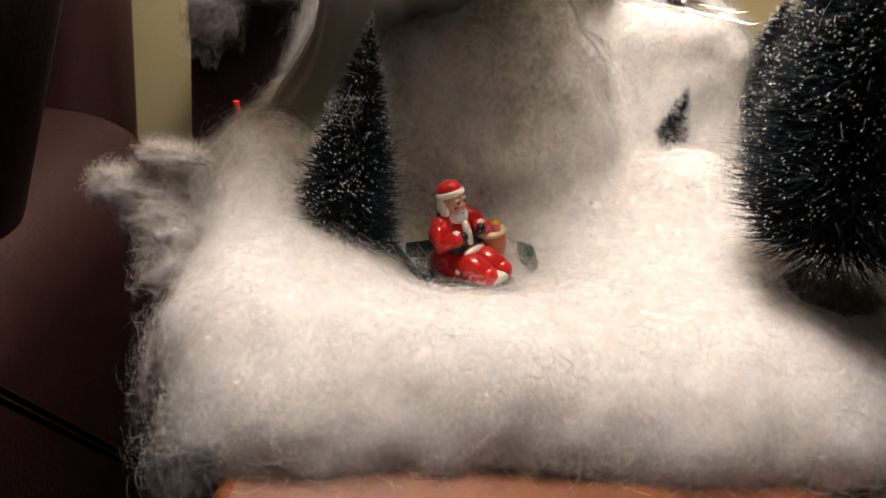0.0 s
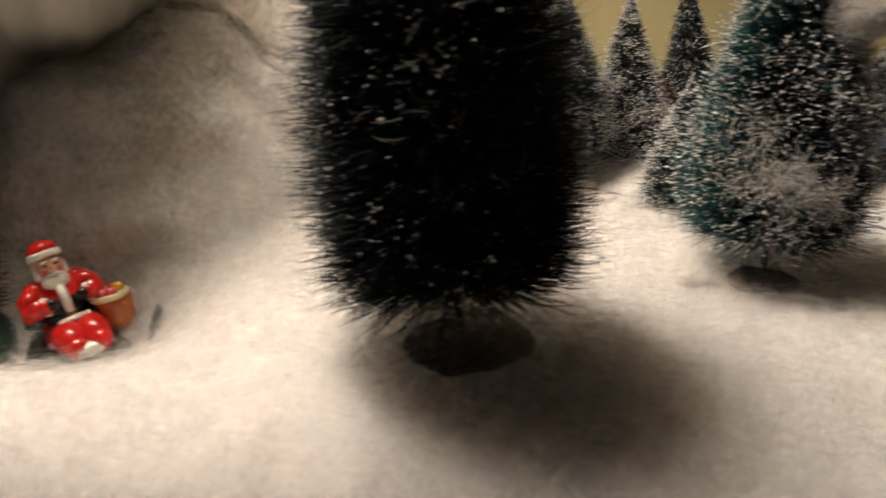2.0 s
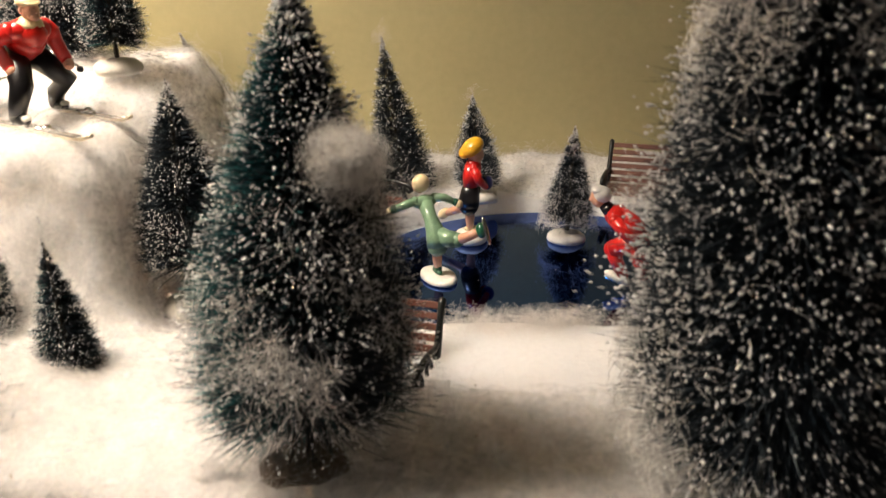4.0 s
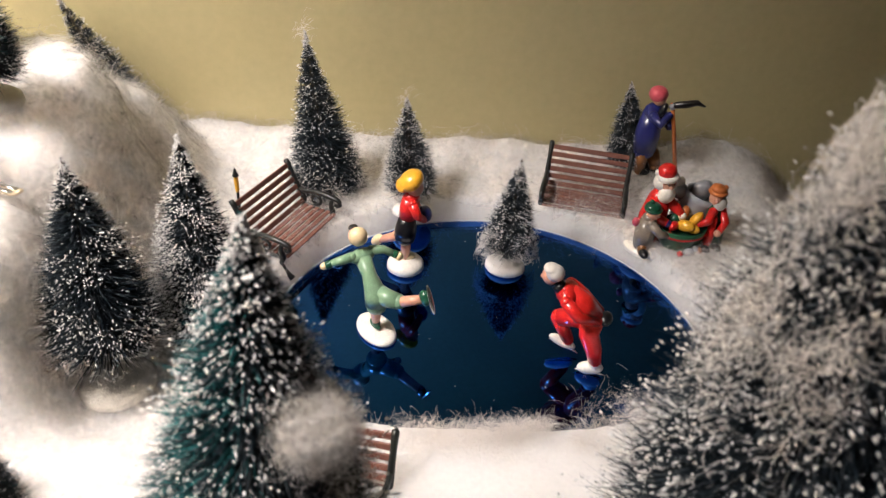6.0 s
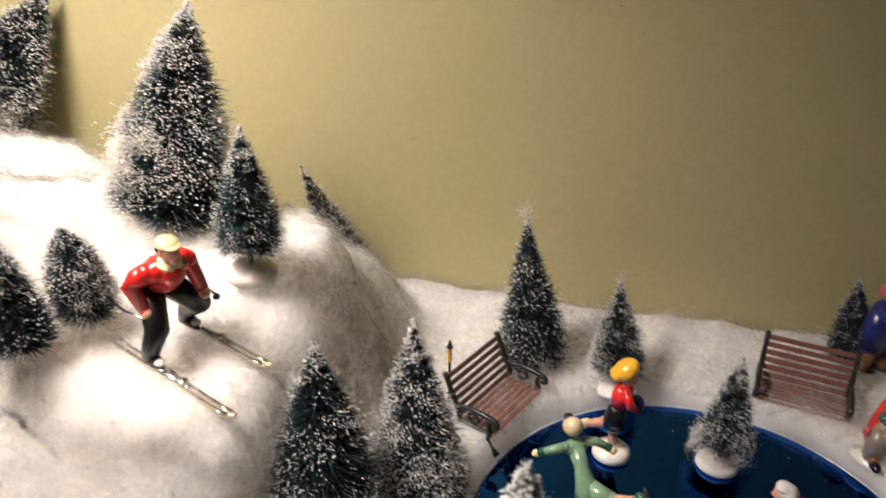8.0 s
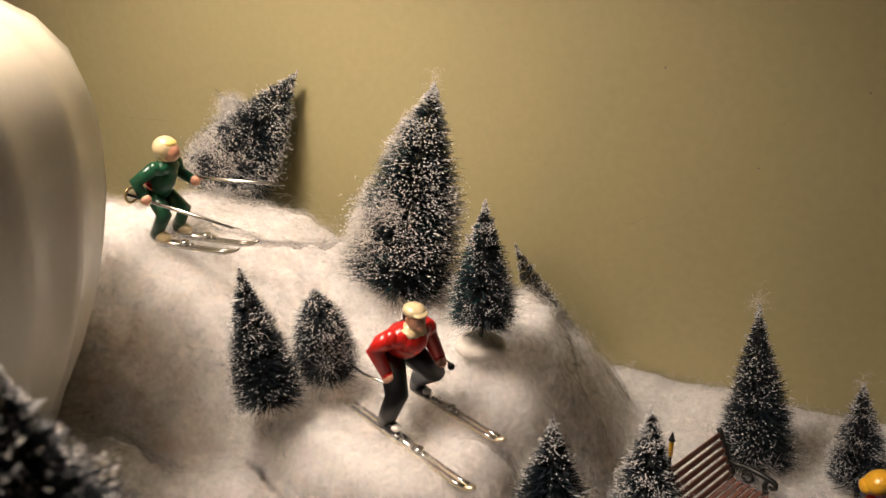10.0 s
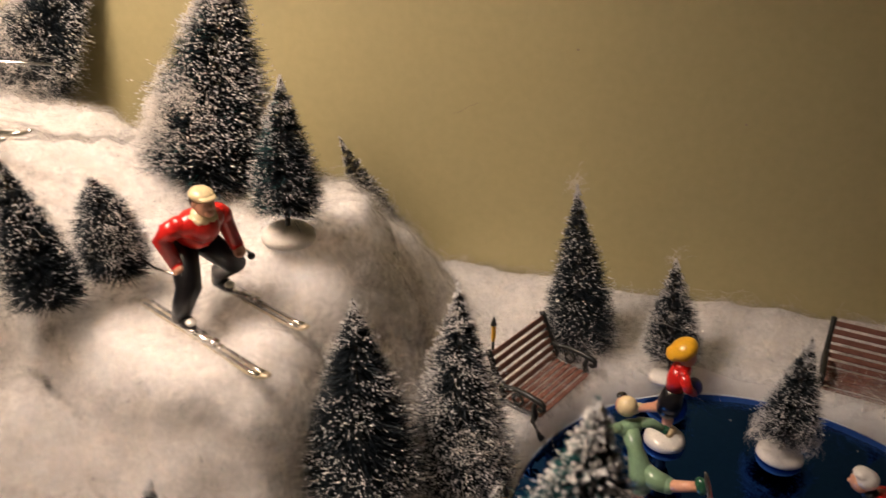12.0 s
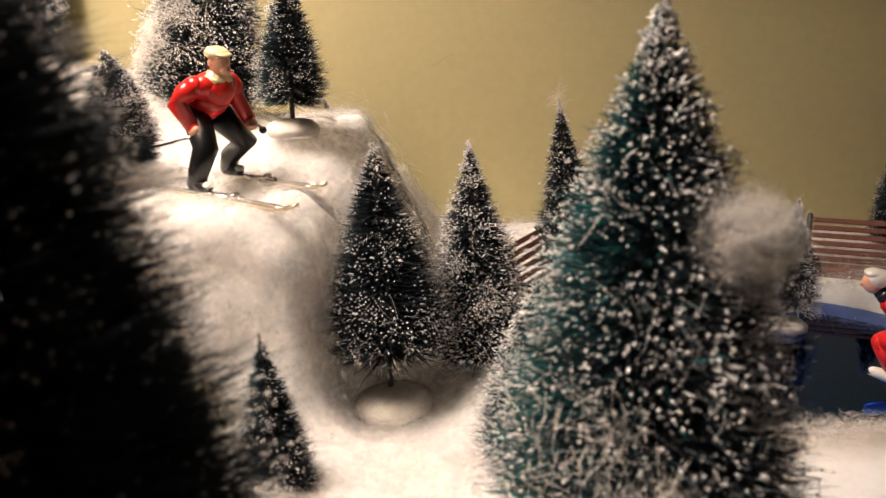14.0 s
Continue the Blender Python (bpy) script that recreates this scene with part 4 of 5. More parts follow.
def red_skier():
    f = Figure()
    skis(f, -18, 22, GOLD), skis(f, 20, 4, GOLD)
    for y0, bx, knee in ((-18, 8, (14, -15, 24)), (17, -9, (6, 17, 22))):
        f.ball((bx + 3, y0, 5), (7.5, 3.8, 3.6), BLACK), f.ball((bx + 8, y0, 6.4), (3, 2.8, 1.8), WHITE), f.ball((bx + 3, y0, 2.6), (9, 3.2, 1.4), SILVER)
        f.limb([(bx - 1, y0, 6), (bx + 2, y0 * 0.98, 13), knee, (2, y0 * 0.45, 34), (-6, y0 * 0.3, 39)], [4.6, 5.2, 6.3, 7.2, 7.4], BLACK, 14)
    f.ball((-6, 0, 40), (8.4, 10.4, 7.6), BLACK)
    for q in (-4, 0, 4):
        f.ball((12.6, q, 47.4 - 0.2 * abs(q)), (1.2, 0.9, 0.8), WHITE)
    for s in (-1, 1):
        f.limb([(15.6, 1.2 * s, 54.6), (14.2, 4.2 * s, 55.4), (10.4, 6.2 * s, 57.6)], [1.2, 1.9, 1.5], CREAM, 8)
    f.limb([(-5, 0, 41), (2, 0, 47), (9, 0, 51)], [8.8, 10.6, 9.2], RED, 16)
    f.ball((7, 0, 52.6), (8.2, 13.6, 7.8), RED, (0, -30, 0))
    for s, e, h in ((-1, (-3, -16, 45), (7, -15.5, 34)), (1, (2, 17.5, 44), (11, 17, 33.5))):
        f.limb([(6, 10.6 * s, 53.5), ((6 + e[0]) / 2, (10.6 * s + e[1]) / 2 + s, 50), e, h], [5.4, 5.2, 4.7, 3.5], RED, 12)
        f.ball((h[0] + 1.2, h[1], h[2] - 2), (3.6, 3.2, 3.8), SKIN), f.ball((h[0] + 3.4, h[1] - s, h[2] - 2.6), (1.6, 2.6, 1.4), SKIN)
    f.ball((15, 22, 27.5), (2.2, 2.0, 2.0), BLACK)
    f.ball((10.8, 0, 56), (6.6, 7.0, 5.2), CREAM, (0, 35, 0))
    f.ball((13.6, 0, 64), (5.6, 4.9, 6.6), SKIN, (0, 12, 0)), f.ball((17.2, 0, 60.6), (2.4, 3.0, 2.4), SKIN)
    f.ball((18.8, 0, 63.6), (1.3, 1.0, 1.6), SKIN, (0, 18, 0)), f.ball((17, 0, 66), (2.0, 3.6, 0.9), SKIN)
    for s in (-1, 1):
        f.ball((17.8, 2.0 * s, 64.8), (0.7, 0.9, 0.55), BLACK), f.ball((12.2, 4.8 * s, 64.4), (1.5, 0.9, 1.9), SKIN)
    f.ball((18, 0, 60.4), (0.7, 1.6, 0.5), DEEP_RED)
    f.ball((9.4, 0, 65), (3.8, 5.0, 4.6), BLACK)
    f.ball((12.4, 0, 68.6), (6.6, 6.1, 3.6), CREAM, (0, 10, 0)), f.ball((17.2, 0, 68.2), (3.4, 4.6, 1.1), CREAM, (0, 16, 0))
    f.limb([(8, -17.5, 30), (-16, -15, 24), (-44, -9, 18)], [0.8, 0.8, 0.6], SILVER, 6)
    f.limb([(14, 22, 29), (-14, 12, 44)], [0.8, 0.7], SILVER, 6)
    ring = [(-14 + 1.0 * math.cos(a), 12 + 4.5 * math.cos(a), 44 + 4.5 * math.sin(a)) for a in (2 * math.pi * k / 14 for k in range(15))]
    f.limb(ring, 0.7, SILVER, 6)
    return f.done("skier_figurine", "painted skier figurine in a red sweater and black trousers", "figurine", pose(0.245, 0.730, 0.105, 0, 0, -26), 0.00094)


def green_skier():
    f = Figure()
    skis(f, -7, 2, SILVER, -48, 50, 2.4), skis(f, 7, 6, SILVER, -48, 50, 2.4)
    for y0, kx in ((-7, -2), (7, 2)):
        f.ball((kx + 2, y0, 5), (6, 3.2, 3.4), CREAM)
        f.limb([(kx - 2, y0, 6), (kx + 5, y0 * 0.9, 18), (-4, y0 * 0.5, 29)], [3.6, 4.4, 5.4], GREEN)
    f.ball((-5, 0, 30), (6.5, 7.5, 6), GREEN)
    f.limb([(-4, 0, 30), (0, 0, 36), (4, 0, 44)], [6.6, 7.4, 6.6], GREEN, 14)
    f.limb([(-3.2, 0, 33.2), (-2.6, 0, 34.8)], [7.3, 7.4], DEEP_RED, 14)
    f.ball((4, 0, 45), (6, 9.5, 5), GREEN)
    f.limb([(3, -8, 46), (-8, -12, 38), (-2, -14, 31)], [4.0, 3.8, 3.0], GREEN)
    f.limb([(4, 8, 46), (2, 13, 38), (12, 11, 35)], [4.0, 3.6, 2.8], GREEN)
    f.ball((0, -14.5, 29.5), 3.0, SKIN), f.ball((14, 11, 34.5), 3.0, SKIN)
    f.ball((8.8, 0, 54), (5.6, 4.8, 5.8), SKIN, (0, 10, 0))
    f.ball((5.8, 0, 56), (7.0, 6.8, 6.8), CREAM), f.ball((9.6, 0, 59.2), (3.4, 4.4, 1.8), PALE_YELLOW, (0, 20, 0))
    f.ball((5, 0, 50.5), (4.6, 5.0, 3.4), CREAM)
    f.limb([(-12, -15, 31.5), (16, -15, 27), (56, -15, 20)], [1.1, 1.1, 0.7], SILVER, 6)
    f.limb([(4, 11, 36.0), (30, 12, 36.5), (72, 13, 37)], [1.1, 1.1, 0.7], SILVER, 6)
    ring = [(-10, -15 + 4.2 * math.cos(a), 31.5 + 4.2 * math.sin(a)) for a in (2 * math.pi * k / 14 for k in range(15))]
    f.limb(ring, 0.8, BRASS, 6)
    return f.done("skier_figurine", "painted skier figurine in a green suit holding two poles", "figurine", pose(0.090, 0.744, at(0.086, 0.744) - 0.0055, 0, 0, 2))


def green_skater():
    f = Figure()
    f.turned([(11, 0), (12, 0.8), (11.6, 2.4), (10, 3.0)], (0, 0, 0), WHITE, (1.25, 0.80, 1))
    f.ball((1, 0, 4.6), (5, 2.2, 2), GREEN), f.ball((0, 0, 6.5), (2.6, 2.3, 3), GREEN)
    f.limb([(0, 0, 6), (0, 0.3, 12), (-0.6, 0.8, 19), (0, 0.6, 26)], [2.0, 2.9, 2.7, 3.4], SKIN)
    f.limb([(-1.0, 0.4, 20.5), (0, 0, 26), (3, 0, 30), (7.5, 0, 35.5), (14, 0, 42.5)], [6.0, 6.2, 5.2, 3.9, 4.6], SAGE, 18)
    f.limb([(0, -1, 27), (-6, -4.5, 26), (-11, -7.5, 26.5)], [5.4, 5.0, 4.4], SAGE, 14)
    for q, turn in ((0.0, 0), (0.9, 20), (1.8, -14)):
        f.ball((-4.6 + 2.2 * q, 2.8 - 2.4 * q, 22.5 + 0.8 * q), (1.1, 1.3, 4.2), SAGE, (turn, 12, 0))
    f.limb([(8.6, 0, 36.2), (9.6, 0, 37.4)], [4.05, 4.1], GREEN, 16)
    f.limb([(-9, -6, 25), (-17, -11, 30), (-23, -15, 34)], [3.2, 2.8, 2.4], SKIN)
    f.ball((-24, -15.5, 35), (3.4, 2.6, 4.4), GREEN, (0, 30, 0)), f.ball((-27.5, -17, 35.5), (1.1, 1.5, 8.5), SILVER, (0, 30, 0))
    f.ball((15, 0, 43), (4.4, 7.6, 4.2), SAGE)
    f.limb([(15, 6, 44.5), (18, 12, 42), (21, 17, 39.5)], [2.8, 2.4, 1.9], SAGE), f.ball((22, 19, 38.8), (2.2, 2.6, 2.0), CREAM), f.limb([(20.4, 16.2, 40), (21, 17.4, 39.4)], [2.3, 2.3], GREEN, 10)
    f.limb([(15, -6, 44.5), (13, -12, 44), (9, -17.5, 41)], [2.8, 2.4, 1.9], SAGE), f.ball((7.8, -19, 40), (2.2, 2.4, 2.6), CREAM), f.limb([(9.4, -17, 41.4), (8.8, -18, 40.8)], [2.3, 2.3], GREEN, 10)
    f.ball((21, 0, 52), (4.8, 4.3, 5.4), SKIN), f.ball((18.6, 0, 53.4), (5.0, 5.2, 5.4), CREAM), f.ball((24.2, 0, 56), (2.2, 2.8, 1.5), BLACK), f.ball((25.6, 0, 51.4), (1.0, 0.9, 1.2), SKIN)
    return f.done("skater_figurine", "painted skater figurine in pale green dress, one leg raised", "figurine", pose(0.464, 0.757, 0.0, 0, 0, 125), 0.00104)


def yellow_skater():
    f = Figure()
    f.turned([(9.5, 0), (10.5, 1.0), (10.2, 3.6), (8.2, 5.6), (4, 6.6)], (0, 0, 0), WHITE)
    f.ball((1, 0, 7.6), (4.6, 2.2, 2.0), CREAM)
    f.limb([(0, 0, 7), (0, 0, 14), (0, 0, 24)], [2.2, 2.8, 3.3], SKIN)
    f.limb([(-1, 2, 24), (-6, 4, 19), (-13, 6, 16)], [3.3, 2.8, 2.2], SKIN)
    f.ball((-15, 6.5, 15.4), (3.0, 2.2, 4.2), CREAM, (0, 50, 0))
    f.limb([(-0.6, 0, 22), (-0.2, 0, 26), (0.3, 0, 30), (0.8, 0, 35)], [6.0, 6.1, 5.6, 4.2], BLACK, 16)
    f.limb([(0.6, 0, 34), (1.4, 0, 40), (2.6, 0, 46.5)], [4.4, 5.2, 4.8], RED, 16), f.limb([(3.0, 0, 46.5), (3.8, 0, 50)], [3.4, 2.6], WHITE, 12)
    f.limb([(2.6, 5, 46), (4.5, 8, 40), (8, 5, 35)], [2.8, 2.5, 2.1], RED), f.limb([(2.6, -5, 46), (5, -8, 40), (9, -4, 35)], [2.8, 2.5, 2.1], RED)
    f.ball((10, 0, 36.0), (4.0, 5.2, 4.4), BLUE), f.ball((8, 4.6, 36), (2.0, 1.2, 2.0), WHITE), f.ball((8, -4.6, 36), (2.0, 1.2, 2.0), WHITE)
    f.ball((4.4, 0, 53), (4.4, 4.2, 5.0), SKIN)
    f.ball((2.2, 1, 57.0), (7.4, 6.6, 4.8), YELLOW, (10, -36, 0)), f.ball((-2.4, 1.4, 54.0), (3.6, 4.8, 3.0), YELLOW, (10, -50, 0)), f.ball((8.2, 0, 52.4), (0.9, 0.8, 1.0), SKIN)
    return f.done("skater_figurine", "painted skater figurine with yellow hat, red top and black skirt", "figurine", pose(0.477, 0.818, 0.0, 0, 0, 10), 0.00113)


def red_skater():
    f = Figure()
    f.ball((9, -6, 9), (8.5, 3.2, 3.0), WHITE, (0, -20, 0)), f.ball((8, -6, 5.6), (10, 0.9, 1.3), SILVER, (0, -20, 0))
    f.ball((-9, 6, 5), (7.5, 3.6, 4.0), WHITE, (0, 14, 0)), f.ball((-11, 6, 8.5), (3.8, 3.4, 4.0), WHITE), f.ball((-9, 6, 1.4), (8.5, 0.9, 1.2), SILVER)
    f.limb([(6, -6, 11), (10, -6, 19), (13, -5.5, 27)], [3.4, 4.0, 4.8], RED, 12)
    f.limb([(13, -5.5, 27), (5, -4, 31), (-4, -2, 33)], [5.0, 6.0, 6.6], RED, 12)
    f.limb([(-11, 6, 10), (-9, 5.5, 18), (-5, 4, 27), (-5, 2, 34)], [3.6, 4.6, 5.6, 6.6], RED, 12)
    f.ball((-5, 0, 35), (7.0, 7.8, 6.6), RED)
    f.limb([(-5, 0, 36), (3, 0, 44), (11, 0, 50)], [7.0, 7.8, 6.4], RED, 16)
    f.ball((10, 0, 50), (6, 9.6, 5.4), RED, (0, -35, 0))
    for s in (-1, 1):
        f.limb([(10, 8.4 * s, 50), (2, 10.6 * s, 43), (-8, 5 * s, 38)], [3.5, 3.3, 2.7], RED)
    f.ball((-12, 0, 37.5), (3.8, 5.4, 3.4), BLACK)
    f.limb([(14, 0, 52), (17, 0, 55)], [4.2, 3.6], BLACK, 10)
    f.ball((21, 0, 59), (4.6, 4.3, 5.4), SKIN, (0, 20, 0)), f.ball((19, 0, 61.4), (5.4, 5.2, 4.8), HAIR_WHITE), f.ball((25.2, 0, 58), (1.2, 1, 1.3), SKIN)
    f.ball((21, 0, 64), (4.4, 4.6, 2.4), HAIR_WHITE)
    return f.done("skater_figurine", "painted skater figurine in a red suit with hands behind the back", "figurine", pose(0.577, 0.739, 0.0, 0, 0, 166), 0.00098)


def seated_santa():
    f = Figure()
    f.turned([(14, 0), (15, 4), (14, 10), (12, 15)], (2, 0, 1), RED, (1.1, 1.0, 1))
    f.limb([(4, -5, 9), (18, -6, 9), (29, -6, 6)], [8.5, 8.0, 6.0], RED, 14), f.limb([(4, 5, 9), (18, 5, 9), (30, 5, 6)], [8.5, 8.0, 6.0], RED, 14)
    f.ball((31, 0, 4.4), (4.6, 10.5, 3.6), WHITE), f.limb([(13, -13, 8), (15, -6, 16.5), (15, 6, 16.5), (13, 13, 8)], [1.9, 2.1, 2.1, 1.9], WHITE, 8)
    f.limb([(1, 0, 14), (0, 0, 22), (0, 0, 33)], [12.4, 11.8, 9.0], RED, 18)
    f.limb([(0.9, 0, 17.4), (0.8, 0, 19.8)], [12.9, 12.7], BLACK, 18), f.ball((13.4, 0, 18.6), (0.9, 2.4, 2.0), BROWN)
    f.limb([(12.2, 0, 21), (11.6, 0, 26), (8.8, 0, 33)], [2.2, 2.4, 2.2], WHITE, 8)
    for q, el, hand in ((-1, (5, -16, 24), (11.5, -9.5, 26)), (1, (6, 15, 25), (12.5, 10.5, 26))):
        f.limb([(0, 10 * q, 32), ((el[0]) * 0.6, el[1] * 0.95, 28), el, hand], [5.4, 5.6, 5.4, 4.4], RED, 12)
        f.ball(hand, (3.2, 3.4, 5.0), WHITE), f.ball((hand[0] + 2.0, hand[1] * 0.72, hand[2] + 0.4), (3.0, 3.2, 3.2), BLACK)
    f.ball((2.5, 0, 42.5), (7.0, 6.6, 7.4), SKIN), f.ball((9.6, 0, 42.4), (1.5, 1.3, 1.5), SKIN), f.ball((7.4, 3.2, 41), (1.8, 1.8, 1.6), PINK), f.ball((7.4, -3.2, 41), (1.8, 1.8, 1.6), PINK)
    for q in (-1, 1):
        f.ball((8.8, 2.5 * q, 44.2), (0.6, 0.9, 0.6), BLACK), f.ball((8.4, 2.7 * q, 46), (0.8, 1.8, 0.7), WHITE)
    f.ball((5.2, 0, 35.4), (5.4, 6.6, 5.2), WHITE), f.ball((8.6, 0, 39.2), (1.3, 3.6, 1.0), WHITE), f.ball((9.4, 0, 37.8), (0.6, 1.4, 0.5), DEEP_RED)
    f.ball((-1.4, 0, 41), (5.6, 7.6, 7.4), WHITE), f.ball((1, 6.2, 39.5), (3.2, 1.8, 5), WHITE), f.ball((1, -6.2, 39.5), (3.2, 1.8, 5), WHITE)
    f.turned([(7.6, 0), (8.3, 1.6), (7.6, 3.2)], (1.4, 0, 46.6), WHITE, turn=(0, -14, 0)), f.ball((0.2, 0, 50.2), (7.2, 7.2, 5.4), RED, (0, -16, 0))
    f.turned([(6.0, 0), (8.6, 6), (9.4, 13), (9.0, 17)], (10, 20, 2), ORANGE), f.turned([(9.0, 0), (10.0, 1.4), (8.8, 3.0)], (10, 20, 18), CREAM)
    for k, m in enumerate((PINK, YELLOW, RED, CREAM, PINK)):
        f.ball((10 + 4.2 * math.cos(k * 1.26), 20 + 4.2 * math.sin(k * 1.26), 21 + (k % 2)), 3.3, m)
    return f.done("seated_santa_figurine", "painted seated figurine in a red suit with a brown toy sack", "figurine", pose(0.117, 0.490, -0.0185, 6, -13, -38), 0.00098)


SLED = paint("dark_sled_paint", (0.006, 0.040, 0.024))


def sled():
    t = thing("toy_sled", "dark green toy sled under the seated figurine", "sled", pose(0.1225, 0.489, -0.018, 0, 0, -58))
    for y0, out, tall in ((-0.032, -1, 1.25), (0.029, 1, 1.0)):
        bm = bmesh.new()
        rows = []
        for i in range(11):
            q = i / 10
            x = -0.020 + 0.040 * q
            top = tall * (0.013 + 0.007 * (1 - q) ** 2 + 0.002 * math.cos(q * 9))
            rows.append([bm.verts.new((x, y0 + out * (0.010 * (z / 0.018) ** 2) + d, z)) for z in (0.0, top * 0.5, top) for d in (-0.0009, 0.0009)])
        for a, b in zip(rows, rows[1:]):
            for q in ((0, 2), (2, 4), (5, 3), (3, 1), (4, 5), (1, 0)):
                bm.faces.new((a[q[0]], b[q[0]], b[q[1]], a[q[1]]))
        bm.faces.new([rows[0][k] for k in (0, 2, 4, 5, 3, 1)]), bm.faces.new([rows[-1][k] for k in (1, 3, 5, 4, 2, 0)])
        bmesh.ops.recalc_face_normals(bm, faces=bm.faces)
        part("side_panel", bm, SLED, t, smooth=True)
    part("back_panel", box(bmesh.new(), (0.0025, 0.060, 0.012), pose(-0.019, 0.000, 0.006, 0, -14), 0.001), SLED, t)
    part("floor_panel", box(bmesh.new(), (0.040, 0.062, 0.003), Matrix.Translation((0, 0.004, 0.0015)), 0.001), SLED, t)


PALE_GREY = paint("pale_grey_paint", (0.40, 0.43, 0.47), 0.4)


def gift_group():
    f = Figure()
    f.turned([(28, 0), (30, 1), (29.4, 3), (27, 4.2), (22, 4.6)], (0, 0, 0), WHITE, (1.0, 0.66, 1))
    for c, q in (((-22, 8, 4), 7), ((20, 10, 4), 8), ((-6, 14, 4), 8), ((10, -14, 3), 6)):
        f.ball(c, (q, q * 0.7, 2.4), WHITE)
    # the green tub, banded, with toys heaped in it
    f.turned([(8.5, 0), (11.0, 3), (12.4, 9), (13.2, 14), (12.4, 14.4), (11.0, 12)], (1, -5, 4), GREEN, (1.1, 0.9, 1))
    f.turned([(12.7, 0), (13.3, 0.6), (13.4, 1.6)], (1, -5, 14), DEEP_RED, (1.1, 0.9, 1))
    for c, q, m, turn in (((-6, -8, 20), (4.2, 2.6, 3.0), RED, 20), ((0, -10, 21), (5.6, 3.2, 3.4), YELLOW, -25), ((7, -7, 23), (3.4, 2.8, 5.6), YELLOW, 30), ((-1, -3, 23), (4.0, 3.4, 3.0), CREAM, 10), ((5, -11, 19), (4.6, 3.0, 2.6), YELLOW, 50), ((2, -2, 25), (2.6, 2.6, 4.0), ORANGE, -30), ((-4, -4, 22), (2.6, 3.0, 3.8), GREEN, 40)):
        f.ball(c, q, m, (turn, turn * 0.6, turn * 2))
    # the open grey sack
    f.turned([(8, 0), (11, 8), (12, 17), (10.5, 25), (11.5, 30), (10.0, 29), (8.5, 24)], (7, 8, 5), PALE_GREY, (1.05, 0.75, 1), (8, 16, 0))
    f.ball((15, 8, 33), (6.0, 4.6, 6.8), GREY, (0, 30, 0)), f.ball((2, 9, 32), (5.0, 4.0, 5.0), PALE_GREY, (0, -18, 0)), f.ball((1, 11, 37), (3.6, 3.0, 4.2), WHITE)
    for x0, lean in ((2, -6), (7, 0), (12, 8)):
        f.limb([(x0, -0.4, 12), (x0 + lean * 0.3, -0.8, 22), (x0 + lean * 0.7, 0.8, 31)], [0.8, 1.1, 0.9], GREY, 8)
    # the bearded figure behind
    f.limb([(-13, 6, 4), (-13, 6, 18), (-12, 5, 31)], [8.4, 8.0, 6.4], RED, 16)
    f.limb([(-17, 3, 29), (-17, -3, 24), (-11, -7, 22)], [3.4, 3.2, 2.6], RED, 12), f.limb([(-7, 4, 30), (-3, -1, 27), (-1, -4, 25)], [3.4, 3.0, 2.4], RED, 12), f.ball((-10, -7.6, 21.6), 2.4, BLUE), f.ball((-0.4, -4.8, 24.6), 2.2, WHITE)
    f.ball((-10.6, 0.6, 36), (5.0, 4.2, 6.4), WHITE, (14, 0, 0)), f.ball((-10.2, -0.6, 40.4), (3.2, 1.4, 1.2), WHITE)
    f.ball((-10.8, 2, 43), (4.8, 4.6, 5.0), SKIN), f.ball((-10.4, -2.8, 42.4), (1.1, 1.0, 1.1), SKIN), f.ball((-12.6, 4, 42.6), (5.6, 5.0, 5.6), WHITE)
    for q in (-1.8, 1.8):
        f.ball((-10.4 + q, -2.2, 44.2), 0.55, BLACK)
    f.turned([(5.6, 0), (6.3, 1.0), (6.2, 2.2), (5.4, 3.0)], (-11.4, 2.8, 45.8), WHITE, (1, 1, 1), (8, -6, 0)), f.ball((-12.0, 3.4, 49.8), (5.4, 5.2, 4.6), RED, (0, -14, 0)), f.ball((-16.6, 4.4, 48.6), 1.9, WHITE)
    # the boy in the tan coat
    f.limb([(-21, -5, 6), (-21, -5, 14), (-19.6, -4, 23)], [5.4, 6.2, 4.6], TAN, 14), f.ball((-18.6, -5.4, 28), (4.0, 3.8, 4.4), SKIN), f.ball((-16.6, -8.6, 27.6), 0.8, SKIN)
    f.ball((-19.2, -4.4, 31.0), (4.8, 4.6, 3.2), GREEN), f.turned([(4.8, 0), (5.3, 0.8), (4.9, 1.7)], (-19, -4.6, 29.4), GREEN), f.ball((-20.4, -4, 34.6), 1.4, GREEN), f.limb([(-19.6, -4.4, 23.4), (-19.2, -4.6, 25.2)], [3.8, 3.4], RED, 12)
    f.limb([(-20, -8, 22), (-15, -12, 17), (-10, -11, 16)], [2.8, 2.5, 2.0], TAN, 12), f.ball((-9, -11, 16), 2.0, RED)
    f.limb([(-22, -7, 8), (-23, -11, 4.6)], [3.0, 2.6], BROWN, 12), f.ball((-23, -13, 5.2), (2.6, 4.2, 2.4), BLACK), f.ball((-26.5, -2, 20), (2.2, 2.2, 2.8), PINK)
    # the bearded helper in green
    f.limb([(20, -4, 4), (20.4, -3, 14), (19.6, -2, 28)], [8.2, 6.8, 4.8], GREEN, 16), f.limb([(20.2, -3, 15.4), (20.2, -3, 17)], [7.0, 6.9], BLACK, 16)
